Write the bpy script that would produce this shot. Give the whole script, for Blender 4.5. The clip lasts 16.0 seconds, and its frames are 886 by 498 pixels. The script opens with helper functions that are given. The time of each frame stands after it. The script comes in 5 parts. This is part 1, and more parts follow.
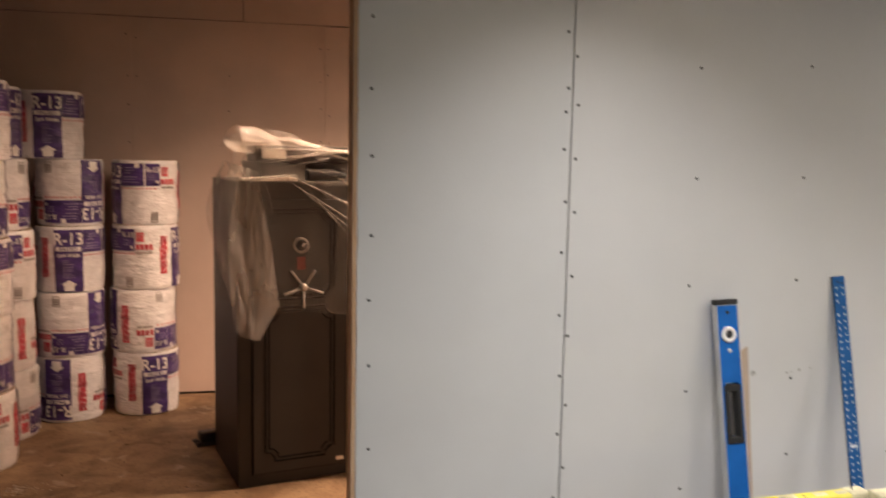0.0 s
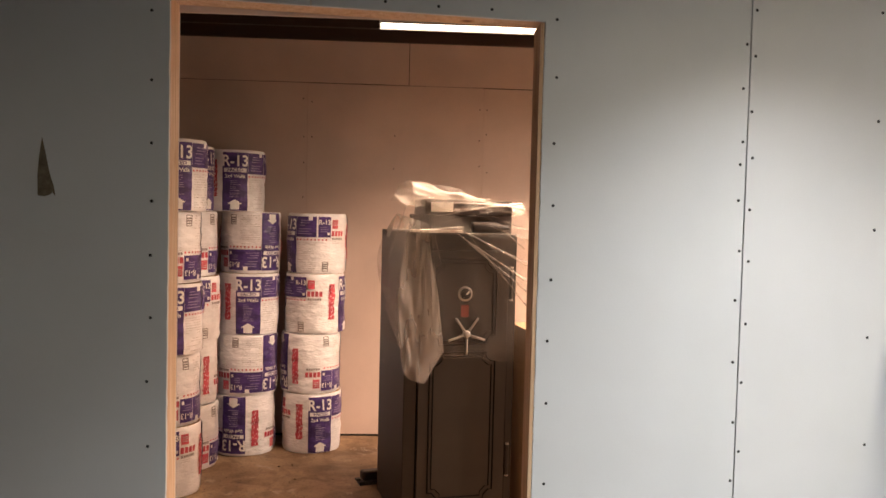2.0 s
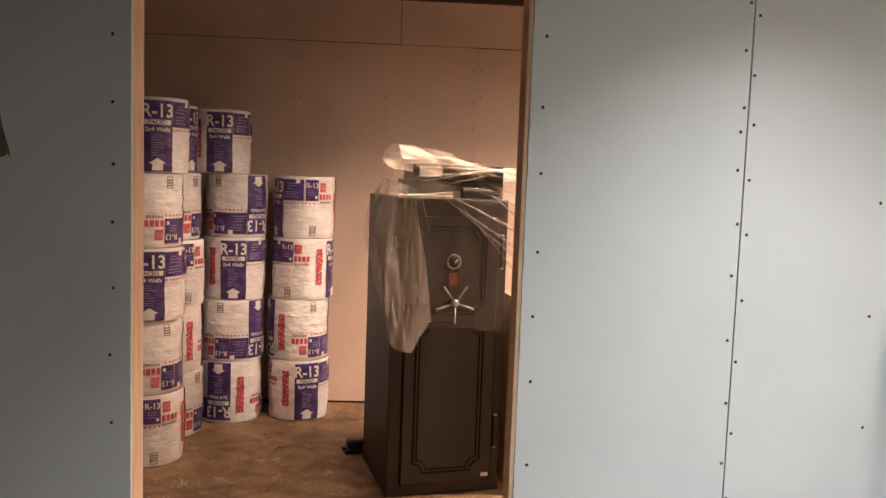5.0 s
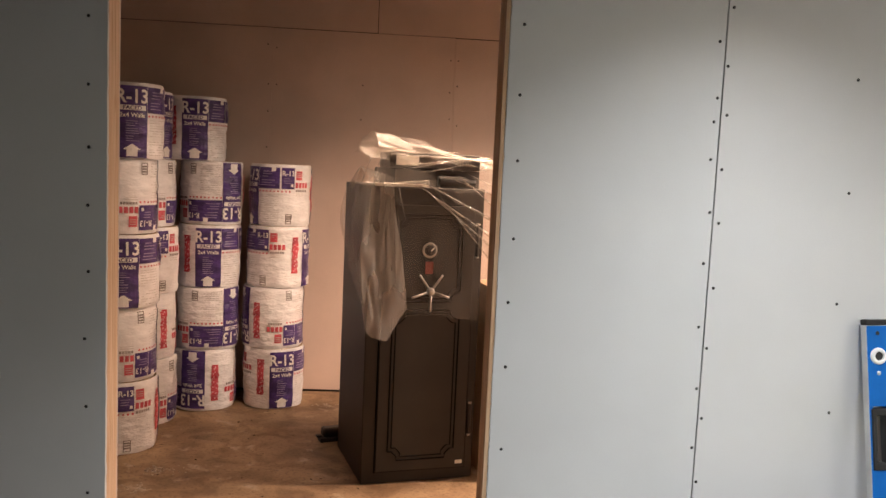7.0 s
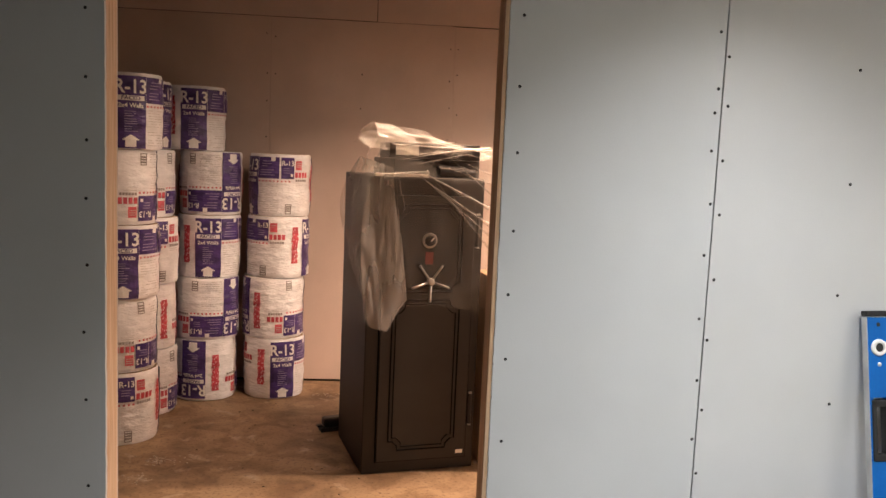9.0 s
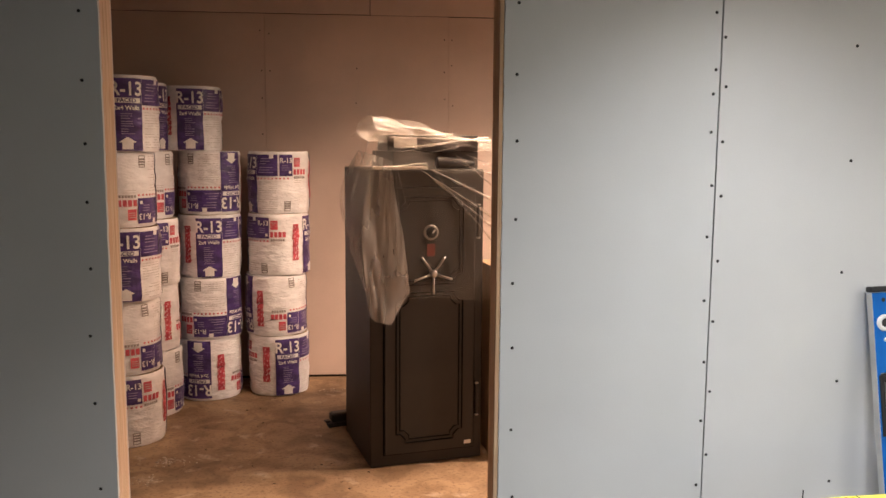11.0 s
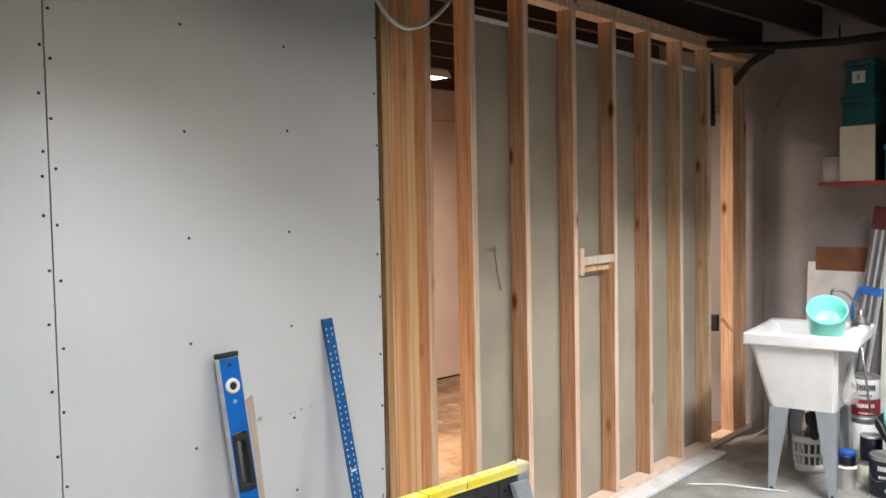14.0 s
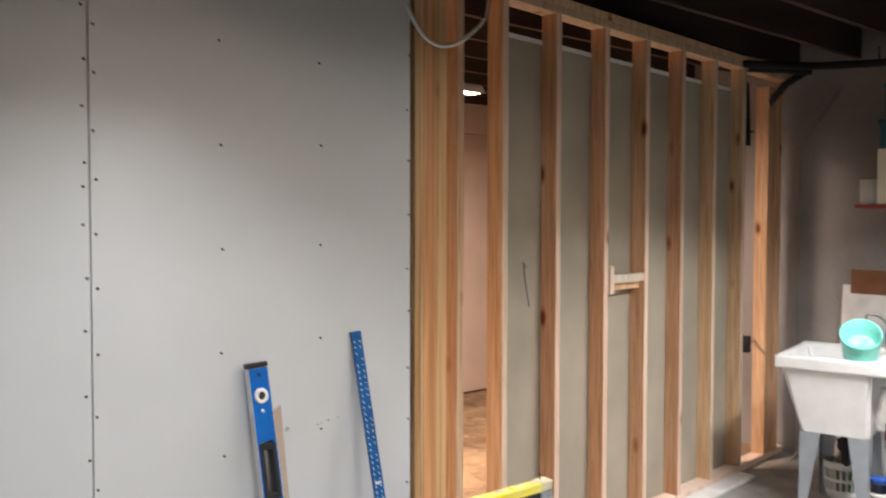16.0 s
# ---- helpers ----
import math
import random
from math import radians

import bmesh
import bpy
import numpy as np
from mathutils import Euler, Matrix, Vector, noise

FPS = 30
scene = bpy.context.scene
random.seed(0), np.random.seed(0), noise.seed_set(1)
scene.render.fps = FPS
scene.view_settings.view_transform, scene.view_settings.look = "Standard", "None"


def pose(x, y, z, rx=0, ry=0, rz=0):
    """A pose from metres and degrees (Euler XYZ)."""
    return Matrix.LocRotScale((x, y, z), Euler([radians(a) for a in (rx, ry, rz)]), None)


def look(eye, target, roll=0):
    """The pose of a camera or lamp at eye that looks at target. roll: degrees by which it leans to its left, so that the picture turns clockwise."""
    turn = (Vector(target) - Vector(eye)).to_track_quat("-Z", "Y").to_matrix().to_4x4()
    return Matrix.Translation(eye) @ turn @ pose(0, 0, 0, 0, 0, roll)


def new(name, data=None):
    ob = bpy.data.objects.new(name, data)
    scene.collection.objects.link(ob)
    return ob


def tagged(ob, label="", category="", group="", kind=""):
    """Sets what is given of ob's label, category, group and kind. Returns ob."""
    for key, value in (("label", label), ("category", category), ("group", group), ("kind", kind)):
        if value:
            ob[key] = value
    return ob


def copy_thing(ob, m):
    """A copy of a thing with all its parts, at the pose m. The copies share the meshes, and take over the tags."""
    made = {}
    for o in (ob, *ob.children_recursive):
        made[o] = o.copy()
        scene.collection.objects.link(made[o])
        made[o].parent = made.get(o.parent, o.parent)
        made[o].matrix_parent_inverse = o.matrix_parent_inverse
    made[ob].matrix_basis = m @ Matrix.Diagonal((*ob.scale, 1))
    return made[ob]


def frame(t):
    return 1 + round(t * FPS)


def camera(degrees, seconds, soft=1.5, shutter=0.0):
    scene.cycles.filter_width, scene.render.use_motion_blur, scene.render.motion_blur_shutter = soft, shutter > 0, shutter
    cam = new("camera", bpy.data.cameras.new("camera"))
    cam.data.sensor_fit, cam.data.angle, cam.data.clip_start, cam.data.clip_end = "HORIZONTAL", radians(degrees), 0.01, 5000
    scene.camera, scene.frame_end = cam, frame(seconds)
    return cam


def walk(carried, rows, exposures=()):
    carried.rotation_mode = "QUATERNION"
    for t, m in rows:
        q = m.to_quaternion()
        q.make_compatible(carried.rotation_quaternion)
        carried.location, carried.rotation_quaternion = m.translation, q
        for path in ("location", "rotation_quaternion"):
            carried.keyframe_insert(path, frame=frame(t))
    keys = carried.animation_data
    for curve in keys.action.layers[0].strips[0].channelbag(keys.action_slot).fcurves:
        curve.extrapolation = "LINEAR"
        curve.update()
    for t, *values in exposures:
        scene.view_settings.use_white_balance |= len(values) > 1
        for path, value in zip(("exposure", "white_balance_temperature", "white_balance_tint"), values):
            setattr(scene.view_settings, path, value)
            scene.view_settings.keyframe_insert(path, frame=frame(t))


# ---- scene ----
cam = camera(55.2, 16.0, 1.5, 0.4)
PATH = [
    (0, (0.748, -2.249, 1.591), (1.171, -0.307, 1.367), 1.1),
    (0.5, (0.629, -2.264, 1.648), (0.886, -0.284, 1.507), 0.7),
    (1, (0.570, -2.305, 1.640), (0.717, -0.311, 1.567), 0.9),
    (1.5, (0.58, -2.402, 1.571), (0.709, -0.407, 1.506), 0.2),
    (2, (0.601, -2.397, 1.561), (0.708, -0.402, 1.469), 1.4),
    (2.5, (0.626, -2.362, 1.56), (0.721, -0.37, 1.42), 1.1),
    (3, (0.643, -2.32, 1.572), (0.73, -0.327, 1.427), 0.6),
    (3.5, (0.644, -2.291, 1.579), (0.726, -0.298, 1.435), 1.3),
    (6, (0.661, -2.263, 1.573), (0.791, -0.278, 1.368), 1.9),
    (6.5, (0.657, -2.269, 1.569), (0.802, -0.285, 1.363), 1.6),
    (7, (0.651, -2.282, 1.562), (0.823, -0.299, 1.364), 2.6),
    (7.5, (0.643, -2.276, 1.562), (0.814, -0.294, 1.357), 3.5),
    (8, (0.649, -2.273, 1.571), (0.824, -0.293, 1.344), 2.6),
    (8.5, (0.653, -2.274, 1.575), (0.821, -0.294, 1.349), 2.6),
    (11, (0.644, -2.272, 1.573), (0.817, -0.295, 1.326), 0.4),
    (11.5, (0.635, -2.299, 1.61), (0.731, -0.317, 1.36), -0.9),
    (12, (0.737, -2.337, 1.61), (1.274, -0.413, 1.499), 0.9),
    (12.5, (0.763, -2.365, 1.622), (1.762, -0.636, 1.509), -0.4),
    (13, (0.8, -2.352, 1.628), (2.027, -0.777, 1.515), -1.3),
    (13.5, (0.814, -2.354, 1.625), (2.129, -0.85, 1.529), -2.2),
    (14, (0.814, -2.343, 1.617), (2.182, -0.888, 1.513), -1.1),
    (14.5, (0.828, -2.333, 1.609), (2.227, -0.909, 1.492), -1.3),
    (15, (0.823, -2.345, 1.598), (2.234, -0.936, 1.45), -1.4),
    (15.5, (0.823, -2.347, 1.603), (2.233, -0.938, 1.443), -0.6),
    (16, (0.806, -2.366, 1.631), (2.119, -0.86, 1.556), 0.1),
]
walk(cam, [(t, look(eye, target, lean)) for t, eye, target, lean in PATH],
     ((0, -0.28, 7250, 14), (0.5, 0.17, 7200, 14), (1.0, 0.52, 7050, 13), (1.5, 0.48, 6950, 12), (2.0, 0.3, 6800, 11), (3.5, 0.24, 6750, 11), (6.0, 0.05, 6700, 10),
      (11.0, 0.0, 6750, 11), (11.5, 0.26, 6800, 12), (12.0, 0.16, 6600, 10), (12.5, -0.15, 6450, 10), (13.5, -0.04, 6450, 10), (15.0, -0.05, 6450, 10), (16.0, -0.12, 6700, 12)))

# ---- world and lights ----
world = bpy.data.worlds.new("world")
scene.world = world
world.use_nodes = True
sky = world.node_tree.nodes.new("ShaderNodeTexSky")
sky.sky_type, sky.sun_disc = "NISHITA", False
sky.sun_elevation, sky.sun_rotation = radians(35), radians(150)
world.node_tree.links.new(sky.outputs[0], world.node_tree.nodes["Background"].inputs[0])
world.node_tree.nodes["Background"].inputs[1].default_value = 0.08


def area_lamp(name, m, sx, sy, watts, colour, spread=0):
    data = bpy.data.lights.new(name, "AREA")
    data.shape, data.size, data.size_y, data.energy, data.color = "RECTANGLE", sx, sy, watts, colour
    if spread:
        data.spread = radians(spread)
    ob = new(name, data)
    ob.matrix_world = m
    return ob


# added sky-like fill, outside an assumed door opening behind the camera
area_lamp("daylight", look((4.6, -7.2, 3.3), (4.0, -1.0, 0.4)), 6.0, 3.6, 66, (0.90, 0.95, 1.0))
# hooded strip lights of the front room, above and to the side of the camera
area_lamp("strip_light_lamp", pose(1.62, -1.1, 2.325), 0.09, 1.15, 25, (0.94, 0.965, 1.0), 119)
area_lamp("strip_light_lamp", pose(2.8, -1.6, 2.325), 1.15, 0.09, 19, (0.985, 0.985, 0.99), 173)
area_lamp("strip_light_lamp", pose(4.75, -1.35, 2.325), 1.15, 0.09, 76, (0.98, 0.985, 1.0), 138)
# warm strip lights under the joists of the back room
area_lamp("strip_light_lamp", pose(1.70, 1.80, 2.443), 2.35, 0.09, 92, (1.0, 0.67, 0.475), 134)
area_lamp("strip_light_lamp", pose(4.1, 1.76, 2.437), 1.15, 0.09, 150, (1.0, 0.80, 0.67), 172)

# ---- materials ----


def material(name, colour, rough=0.6, metal=0.0, vary=0.08, scale=6.0, fine=120.0, bump=0.1, tint=None,
             stretch=(1, 1, 1), depth=0.002, spec=0.5):
    """A surface with broad patches, fine grain and a little relief."""
    m = bpy.data.materials.new(name)
    m.use_nodes = True
    nt = m.node_tree
    N, L = nt.nodes, nt.links
    b = N["Principled BSDF"]
    b.inputs["Roughness"].default_value, b.inputs["Metallic"].default_value = rough, metal
    b.inputs["Specular IOR Level"].default_value = spec
    co = N.new("ShaderNodeTexCoord")
    mp = N.new("ShaderNodeMapping")
    mp.inputs["Scale"].default_value = stretch
    L.new(co.outputs["Object"], mp.inputs[0])
    n1, n2 = N.new("ShaderNodeTexNoise"), N.new("ShaderNodeTexNoise")
    n1.inputs["Scale"].default_value, n1.inputs["Detail"].default_value = scale, 5
    n2.inputs["Scale"].default_value, n2.inputs["Detail"].default_value = fine, 3
    L.new(mp.outputs[0], n1.inputs[0])
    L.new(mp.outputs[0], n2.inputs[0])
    ramp = N.new("ShaderNodeValToRGB")
    lo = tint if tint else tuple(c * (1 - 2.2 * vary) for c in colour)
    hi = tuple(min(1, c * (1 + vary)) for c in colour)
    ramp.color_ramp.elements[0].position, ramp.color_ramp.elements[1].position = 0.36, 0.62
    ramp.color_ramp.elements[0].color, ramp.color_ramp.elements[1].color = (*lo, 1), (*hi, 1)
    L.new(n1.outputs[0], ramp.inputs[0])
    mix = N.new("ShaderNodeMixRGB")
    mix.blend_type, mix.inputs[0].default_value = "MULTIPLY", min(1.0, vary * 2.5)
    L.new(ramp.outputs[0], mix.inputs[1])
    L.new(n2.outputs[0], mix.inputs[2])
    gain = N.new("ShaderNodeMixRGB")
    gain.blend_type, gain.inputs[0].default_value = "MULTIPLY", 1.0
    k = 1 / (1 - 0.5 * min(1.0, vary * 2.5))
    gain.inputs[2].default_value = (k, k, k, 1)
    L.new(mix.outputs[0], gain.inputs[1])
    L.new(gain.outputs[0], b.inputs["Base Color"])
    bp = N.new("ShaderNodeBump")
    bp.inputs["Strength"].default_value, bp.inputs["Distance"].default_value = bump, depth
    L.new(n2.outputs[0], bp.inputs["Height"])
    L.new(bp.outputs[0], b.inputs["Normal"])
    return m


def timber(name, light, dark, grain=9.0, red=0.5):
    """Sawn softwood: bands along z, fine dark late wood, knots with a halo, and a shade of its own for each board."""
    m = bpy.data.materials.new(name)
    m.use_nodes = True
    nt = m.node_tree
    N, L = nt.nodes, nt.links
    b = N["Principled BSDF"]
    b.inputs["Roughness"].default_value = 0.7
    b.inputs["Specular IOR Level"].default_value = 0.3
    co, info = N.new("ShaderNodeTexCoord"), N.new("ShaderNodeObjectInfo")
    off = N.new("ShaderNodeVectorMath")
    off.operation = "MULTIPLY_ADD"
    off.inputs[1].default_value = (1, 1, 1)
    spread = N.new("ShaderNodeCombineXYZ")
    times = N.new("ShaderNodeMath")
    times.operation, times.inputs[1].default_value = "MULTIPLY", 37.0
    L.new(info.outputs["Random"], times.inputs[0])
    for i in range(3):
        L.new(times.outputs[0], spread.inputs[i])
    L.new(co.outputs["Object"], off.inputs[0])
    L.new(spread.outputs[0], off.inputs[2])

    def streaks(scale, along, detail, warp):
        mp, n = N.new("ShaderNodeMapping"), N.new("ShaderNodeTexNoise")
        mp.inputs["Scale"].default_value = (1, 1, along)
        n.inputs["Scale"].default_value, n.inputs["Detail"].default_value, n.inputs["Distortion"].default_value = scale, detail, warp
        L.new(off.outputs[0], mp.inputs[0])
        L.new(mp.outputs[0], n.inputs[0])
        return n

    def ramp(src, a, c, lo, hi):
        r = N.new("ShaderNodeValToRGB")
        r.color_ramp.elements[0].position, r.color_ramp.elements[1].position = a, c
        r.color_ramp.elements[0].color, r.color_ramp.elements[1].color = (*lo, 1), (*hi, 1)
        L.new(src, r.inputs[0])
        return r

    def blend(kind, fac, x, y):
        k = N.new("ShaderNodeMixRGB")
        k.blend_type, k.inputs[0].default_value = kind, fac
        L.new(x.outputs[0], k.inputs[1])
        L.new(y.outputs[0], k.inputs[2])
        return k

    broad, fine = streaks(grain * 4, .06, 4, .6), streaks(grain * 22, .018, 3, .2)
    tone = ramp(broad.outputs[0], .36, .64, dark, light)
    lines = ramp(fine.outputs[0], .34, .52, (.66, .55, .46), (1, 1, 1))
    mp2 = N.new("ShaderNodeMapping")
    mp2.inputs["Scale"].default_value = (1.0, 1.0, 0.42)
    L.new(off.outputs[0], mp2.inputs[0])
    vor = N.new("ShaderNodeTexVoronoi")
    vor.inputs["Scale"].default_value = 5.6
    L.new(mp2.outputs[0], vor.inputs[0])
    knot = ramp(vor.outputs["Distance"], .06, .15, (.20, .10, .06), (1, 1, 1))
    halo = knot.color_ramp.elements.new(.085)
    halo.color = (.66, .45, .33, 1)
    out = blend("MULTIPLY", .95, blend("MULTIPLY", .75, tone, lines), knot)
    # some boards are redder, some tanner, some paler
    tan = ramp(info.outputs["Random"], .2, .8, (1.0, 1 - .17 * red, 1 - .22 * red), (1.0, 1.0, 0.96))
    out = blend("MULTIPLY", 1.0, out, tan)
    hue = N.new("ShaderNodeHueSaturation")
    rng, seven, frac = N.new("ShaderNodeMapRange"), N.new("ShaderNodeMath"), N.new("ShaderNodeMath")
    seven.operation, seven.inputs[1].default_value = "MULTIPLY", 7.3
    frac.operation = "FRACT"
    L.new(info.outputs["Random"], seven.inputs[0])
    L.new(seven.outputs[0], frac.inputs[0])
    L.new(frac.outputs[0], rng.inputs[0])
    rng.inputs[3].default_value, rng.inputs[4].default_value = 0.88, 1.12
    L.new(rng.outputs[0], hue.inputs["Value"])
    L.new(out.outputs[0], hue.inputs["Color"])
    L.new(hue.outputs[0], b.inputs["Base Color"])
    bp = N.new("ShaderNodeBump")
    bp.inputs["Strength"].default_value, bp.inputs["Distance"].default_value = 0.25, 0.002
    L.new(fine.outputs[0], bp.inputs["Height"])
    L.new(bp.outputs[0], b.inputs["Normal"])
    return m


def stained(name):
    """Old concrete with brown stains, dark soaked patches, pale scuffs and grit."""
    m = bpy.data.materials.new(name)
    m.use_nodes = True
    N, L = m.node_tree.nodes, m.node_tree.links
    b = N["Principled BSDF"]
    co = N.new("ShaderNodeTexCoord")

    def cloud(scale, detail, a, c, lo, hi, warp=0.0):
        n, r = N.new("ShaderNodeTexNoise"), N.new("ShaderNodeValToRGB")
        n.inputs["Scale"].default_value, n.inputs["Detail"].default_value, n.inputs["Distortion"].default_value = scale, detail, warp
        r.color_ramp.elements[0].position, r.color_ramp.elements[1].position = a, c
        r.color_ramp.elements[0].color, r.color_ramp.elements[1].color = (*lo, 1), (*hi, 1)
        L.new(co.outputs["Object"], n.inputs[0])
        L.new(n.outputs[0], r.inputs[0])
        return r

    def blend(kind, fac, x, y):
        k = N.new("ShaderNodeMixRGB")
        k.blend_type = kind
        if isinstance(fac, float):
            k.inputs[0].default_value = fac
        else:
            L.new(fac.outputs[0], k.inputs[0])
        L.new(x.outputs[0], k.inputs[1])
        L.new(y.outputs[0], k.inputs[2])
        return k

    base = cloud(1.5, 6, 0.36, 0.64, (0.18, 0.112, 0.063), (0.37, 0.25, 0.148), 0.8)
    soak = cloud(5.0, 6, 0.34, 0.56, (0.55, 0.48, 0.42), (1, 1, 1), 1.2)
    pale = cloud(1.0, 1, 0.4, 0.6, (0.42, 0.33, 0.25), (0.42, 0.34, 0.26))
    scuff = cloud(7.0, 9, 0.60, 0.70, (0, 0, 0), (0.75, 0.75, 0.75), 0.6)
    grit = cloud(55.0, 4, 0.30, 0.48, (0.45, 0.4, 0.36), (1, 1, 1))
    out = blend("MULTIPLY", 0.7, blend("MIX", scuff, blend("MULTIPLY", 0.9, base, soak), pale), grit)
    L.new(out.outputs[0], b.inputs["Base Color"])
    b.inputs["Roughness"].default_value = 0.6
    bp = N.new("ShaderNodeBump")
    bp.inputs["Strength"].default_value, bp.inputs["Distance"].default_value = 0.3, 0.003
    L.new(grit.outputs[0], bp.inputs["Height"])
    L.new(bp.outputs[0], b.inputs["Normal"])
    return m


def glow(name, colour, strength):
    m = bpy.data.materials.new(name)
    m.use_nodes = True
    b = m.node_tree.nodes["Principled BSDF"]
    b.inputs["Base Color"].default_value = (0.8, 0.8, 0.8, 1)
    b.inputs["Emission Color"].default_value = (*colour, 1)
    b.inputs["Emission Strength"].default_value = strength
    return m


DRYWALL = material("drywall_paper", (0.62, 0.63, 0.64), 0.85, vary=0.03, scale=1.3, fine=260, bump=0.05)
# drywall paper with the cool light near the opening put into its colour
DRYCOOL = material("blue_drywall_paper", (0.608, 0.625, 0.637), 0.85, vary=0.03, scale=1.3, fine=260, bump=0.05)
DRYBACK = material("drywall_back_paper", (0.42, 0.368, 0.29), 0.9, vary=0.06, scale=2.0, fine=200, bump=0.05)
PINKWALL = material("old_wall_board", (0.60, 0.475, 0.41), 0.85, vary=0.06, scale=1.6, fine=180, bump=0.06)
CONCRETE = material("concrete_floor", (0.30, 0.295, 0.28), 0.7, vary=0.13, scale=5.5, fine=60, bump=0.25, tint=(0.235, 0.222, 0.203))
STAINED = stained("stained_concrete")
ENDWALL = material("painted_concrete", (0.27, 0.262, 0.262), 0.8, vary=0.11, scale=1.6, fine=90, bump=0.2)
# for walls out of view, kept dark to hold down bounced light
UNSEENWALL = material("bare_block", (0.20, 0.19, 0.18), 0.9, vary=0.12, scale=3, fine=70, bump=0.3)
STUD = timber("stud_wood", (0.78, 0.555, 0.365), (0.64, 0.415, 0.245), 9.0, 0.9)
JAMB = timber("jamb_wood", (0.74, 0.56, 0.40), (0.62, 0.42, 0.27))
POST = timber("post_wood", (0.78, 0.46, 0.24), (0.64, 0.335, 0.15), 3.0)
SAPWOOD = timber("sapwood", (0.74, 0.49, 0.27), (0.60, 0.36, 0.175), 3.0)
SAPLINE = timber("pale_sapwood", (0.80, 0.61, 0.38), (0.72, 0.51, 0.30), 3.0)
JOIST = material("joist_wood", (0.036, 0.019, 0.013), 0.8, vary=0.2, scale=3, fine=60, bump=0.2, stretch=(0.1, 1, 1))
DARKGAP = material("dark_board", (0.035, 0.026, 0.02), 0.8, vary=0.15)
OLDEDGE = timber("weathered_edge", (0.22, 0.14, 0.07), (0.12, 0.07, 0.035))
PLATE = timber("plate_wood", (0.86, 0.77, 0.66), (0.78, 0.67, 0.55))
STEEL = material("screw_steel", (0.010, 0.010, 0.010), 0.6, 0.0, vary=0.1)
HOLE = material("shadow_gap", (0.02, 0.02, 0.02), 0.9, vary=0.05)
WHITE = material("white_enamel", (0.80, 0.80, 0.79), 0.35, vary=0.02)
TUBE = glow("strip_tube", (1.0, 0.86, 0.68), 9.0)

# ---- builders ----


def place(ob, parent=None, m=None):
    if parent is not None:
        ob.parent = parent
    if m is not None:
        ob.matrix_local = m
    return ob


def part(name, bm, mat, parent=None, label="", m=None, smooth=False):
    me = bpy.data.meshes.new(name)
    bmesh.ops.recalc_face_normals(bm, faces=bm.faces)
    if smooth:
        for f in bm.faces:
            f.smooth = True
    bm.to_mesh(me)
    bm.free()
    me.materials.append(mat)
    ob = place(new(name, me), parent, m)
    if label:
        ob["label"] = label
    return ob


def again(ob, m, parent=None):
    """Another piece on the same mesh."""
    o = new(ob.name.split(".")[0], ob.data)
    return place(o, parent, m)


def box(x0, x1, y0, y1, z0, z1, bevel=0.0, bm=None, seg=2):
    b = bmesh.new()
    bmesh.ops.create_cube(b, size=1)
    for v in b.verts:
        v.co = Vector((x0 + (v.co.x + .5) * (x1 - x0), y0 + (v.co.y + .5) * (y1 - y0), z0 + (v.co.z + .5) * (z1 - z0)))
    if bevel:
        bmesh.ops.bevel(b, geom=b.edges[:], offset=bevel, segments=seg, affect="EDGES", profile=0.5)
    return join(bm, b)


def join(bm, b):
    if bm is None:
        return b
    me = bpy.data.meshes.new("tmp")
    b.to_mesh(me)
    b.free()
    bm.from_mesh(me)
    bpy.data.meshes.remove(me)
    return bm


def cyl(r0, r1, z0, z1, n=24, bm=None, m=None, caps=True):
    b = bmesh.new()
    bmesh.ops.create_cone(b, cap_ends=caps, segments=n, radius1=r0, radius2=r1, depth=z1 - z0,
                          matrix=Matrix.Translation((0, 0, (z0 + z1) / 2)))
    if m is not None:
        b.transform(m)
    return join(bm, b)


def lathe(profile, n=32, bm=None):
    """A turned form from (radius, height) pairs."""
    b = bmesh.new()
    rings = []
    for r, z in profile:
        rings.append([b.verts.new((r * math.cos(2 * math.pi * i / n), r * math.sin(2 * math.pi * i / n), z)) for i in range(n)])
    for a, c in zip(rings, rings[1:]):
        for i in range(n):
            b.faces.new((a[i], a[(i + 1) % n], c[(i + 1) % n], c[i]))
    return join(bm, b)


def tube(points, r, n=8, bm=None):
    """A round bar along a line of points."""
    b = bmesh.new()
    pts = [Vector(p) for p in points]
    rings = []
    for i, p in enumerate(pts):
        d = (pts[min(i + 1, len(pts) - 1)] - pts[max(i - 1, 0)]).normalized()
        a = d.cross(Vector((0, 0, 1)) if abs(d.z) < 0.9 else Vector((1, 0, 0))).normalized()
        c = d.cross(a)
        rings.append([b.verts.new(p + r * (a * math.cos(2 * math.pi * k / n) + c * math.sin(2 * math.pi * k / n))) for k in range(n)])
    for q, s in zip(rings, rings[1:]):
        for k in range(n):
            b.faces.new((q[k], q[(k + 1) % n], s[(k + 1) % n], s[k]))
    b.faces.new(rings[0])
    b.faces.new(rings[-1])
    return join(bm, b)


def arc(p0, p1, p2, n=12):
    p0, p1, p2 = Vector(p0), Vector(p1), Vector(p2)
    return [(1 - t) ** 2 * p0 + 2 * t * (1 - t) * p1 + t * t * p2 for t in (i / n for i in range(n + 1))]


def thing(name, label, category, group="", m=None):
    return place(tagged(new(name), label, category, group), None, m)


def structure(name, bm, mat, label, m=None):
    return tagged(part(name, bm, mat, None, "", m), label, "", "", "structure")


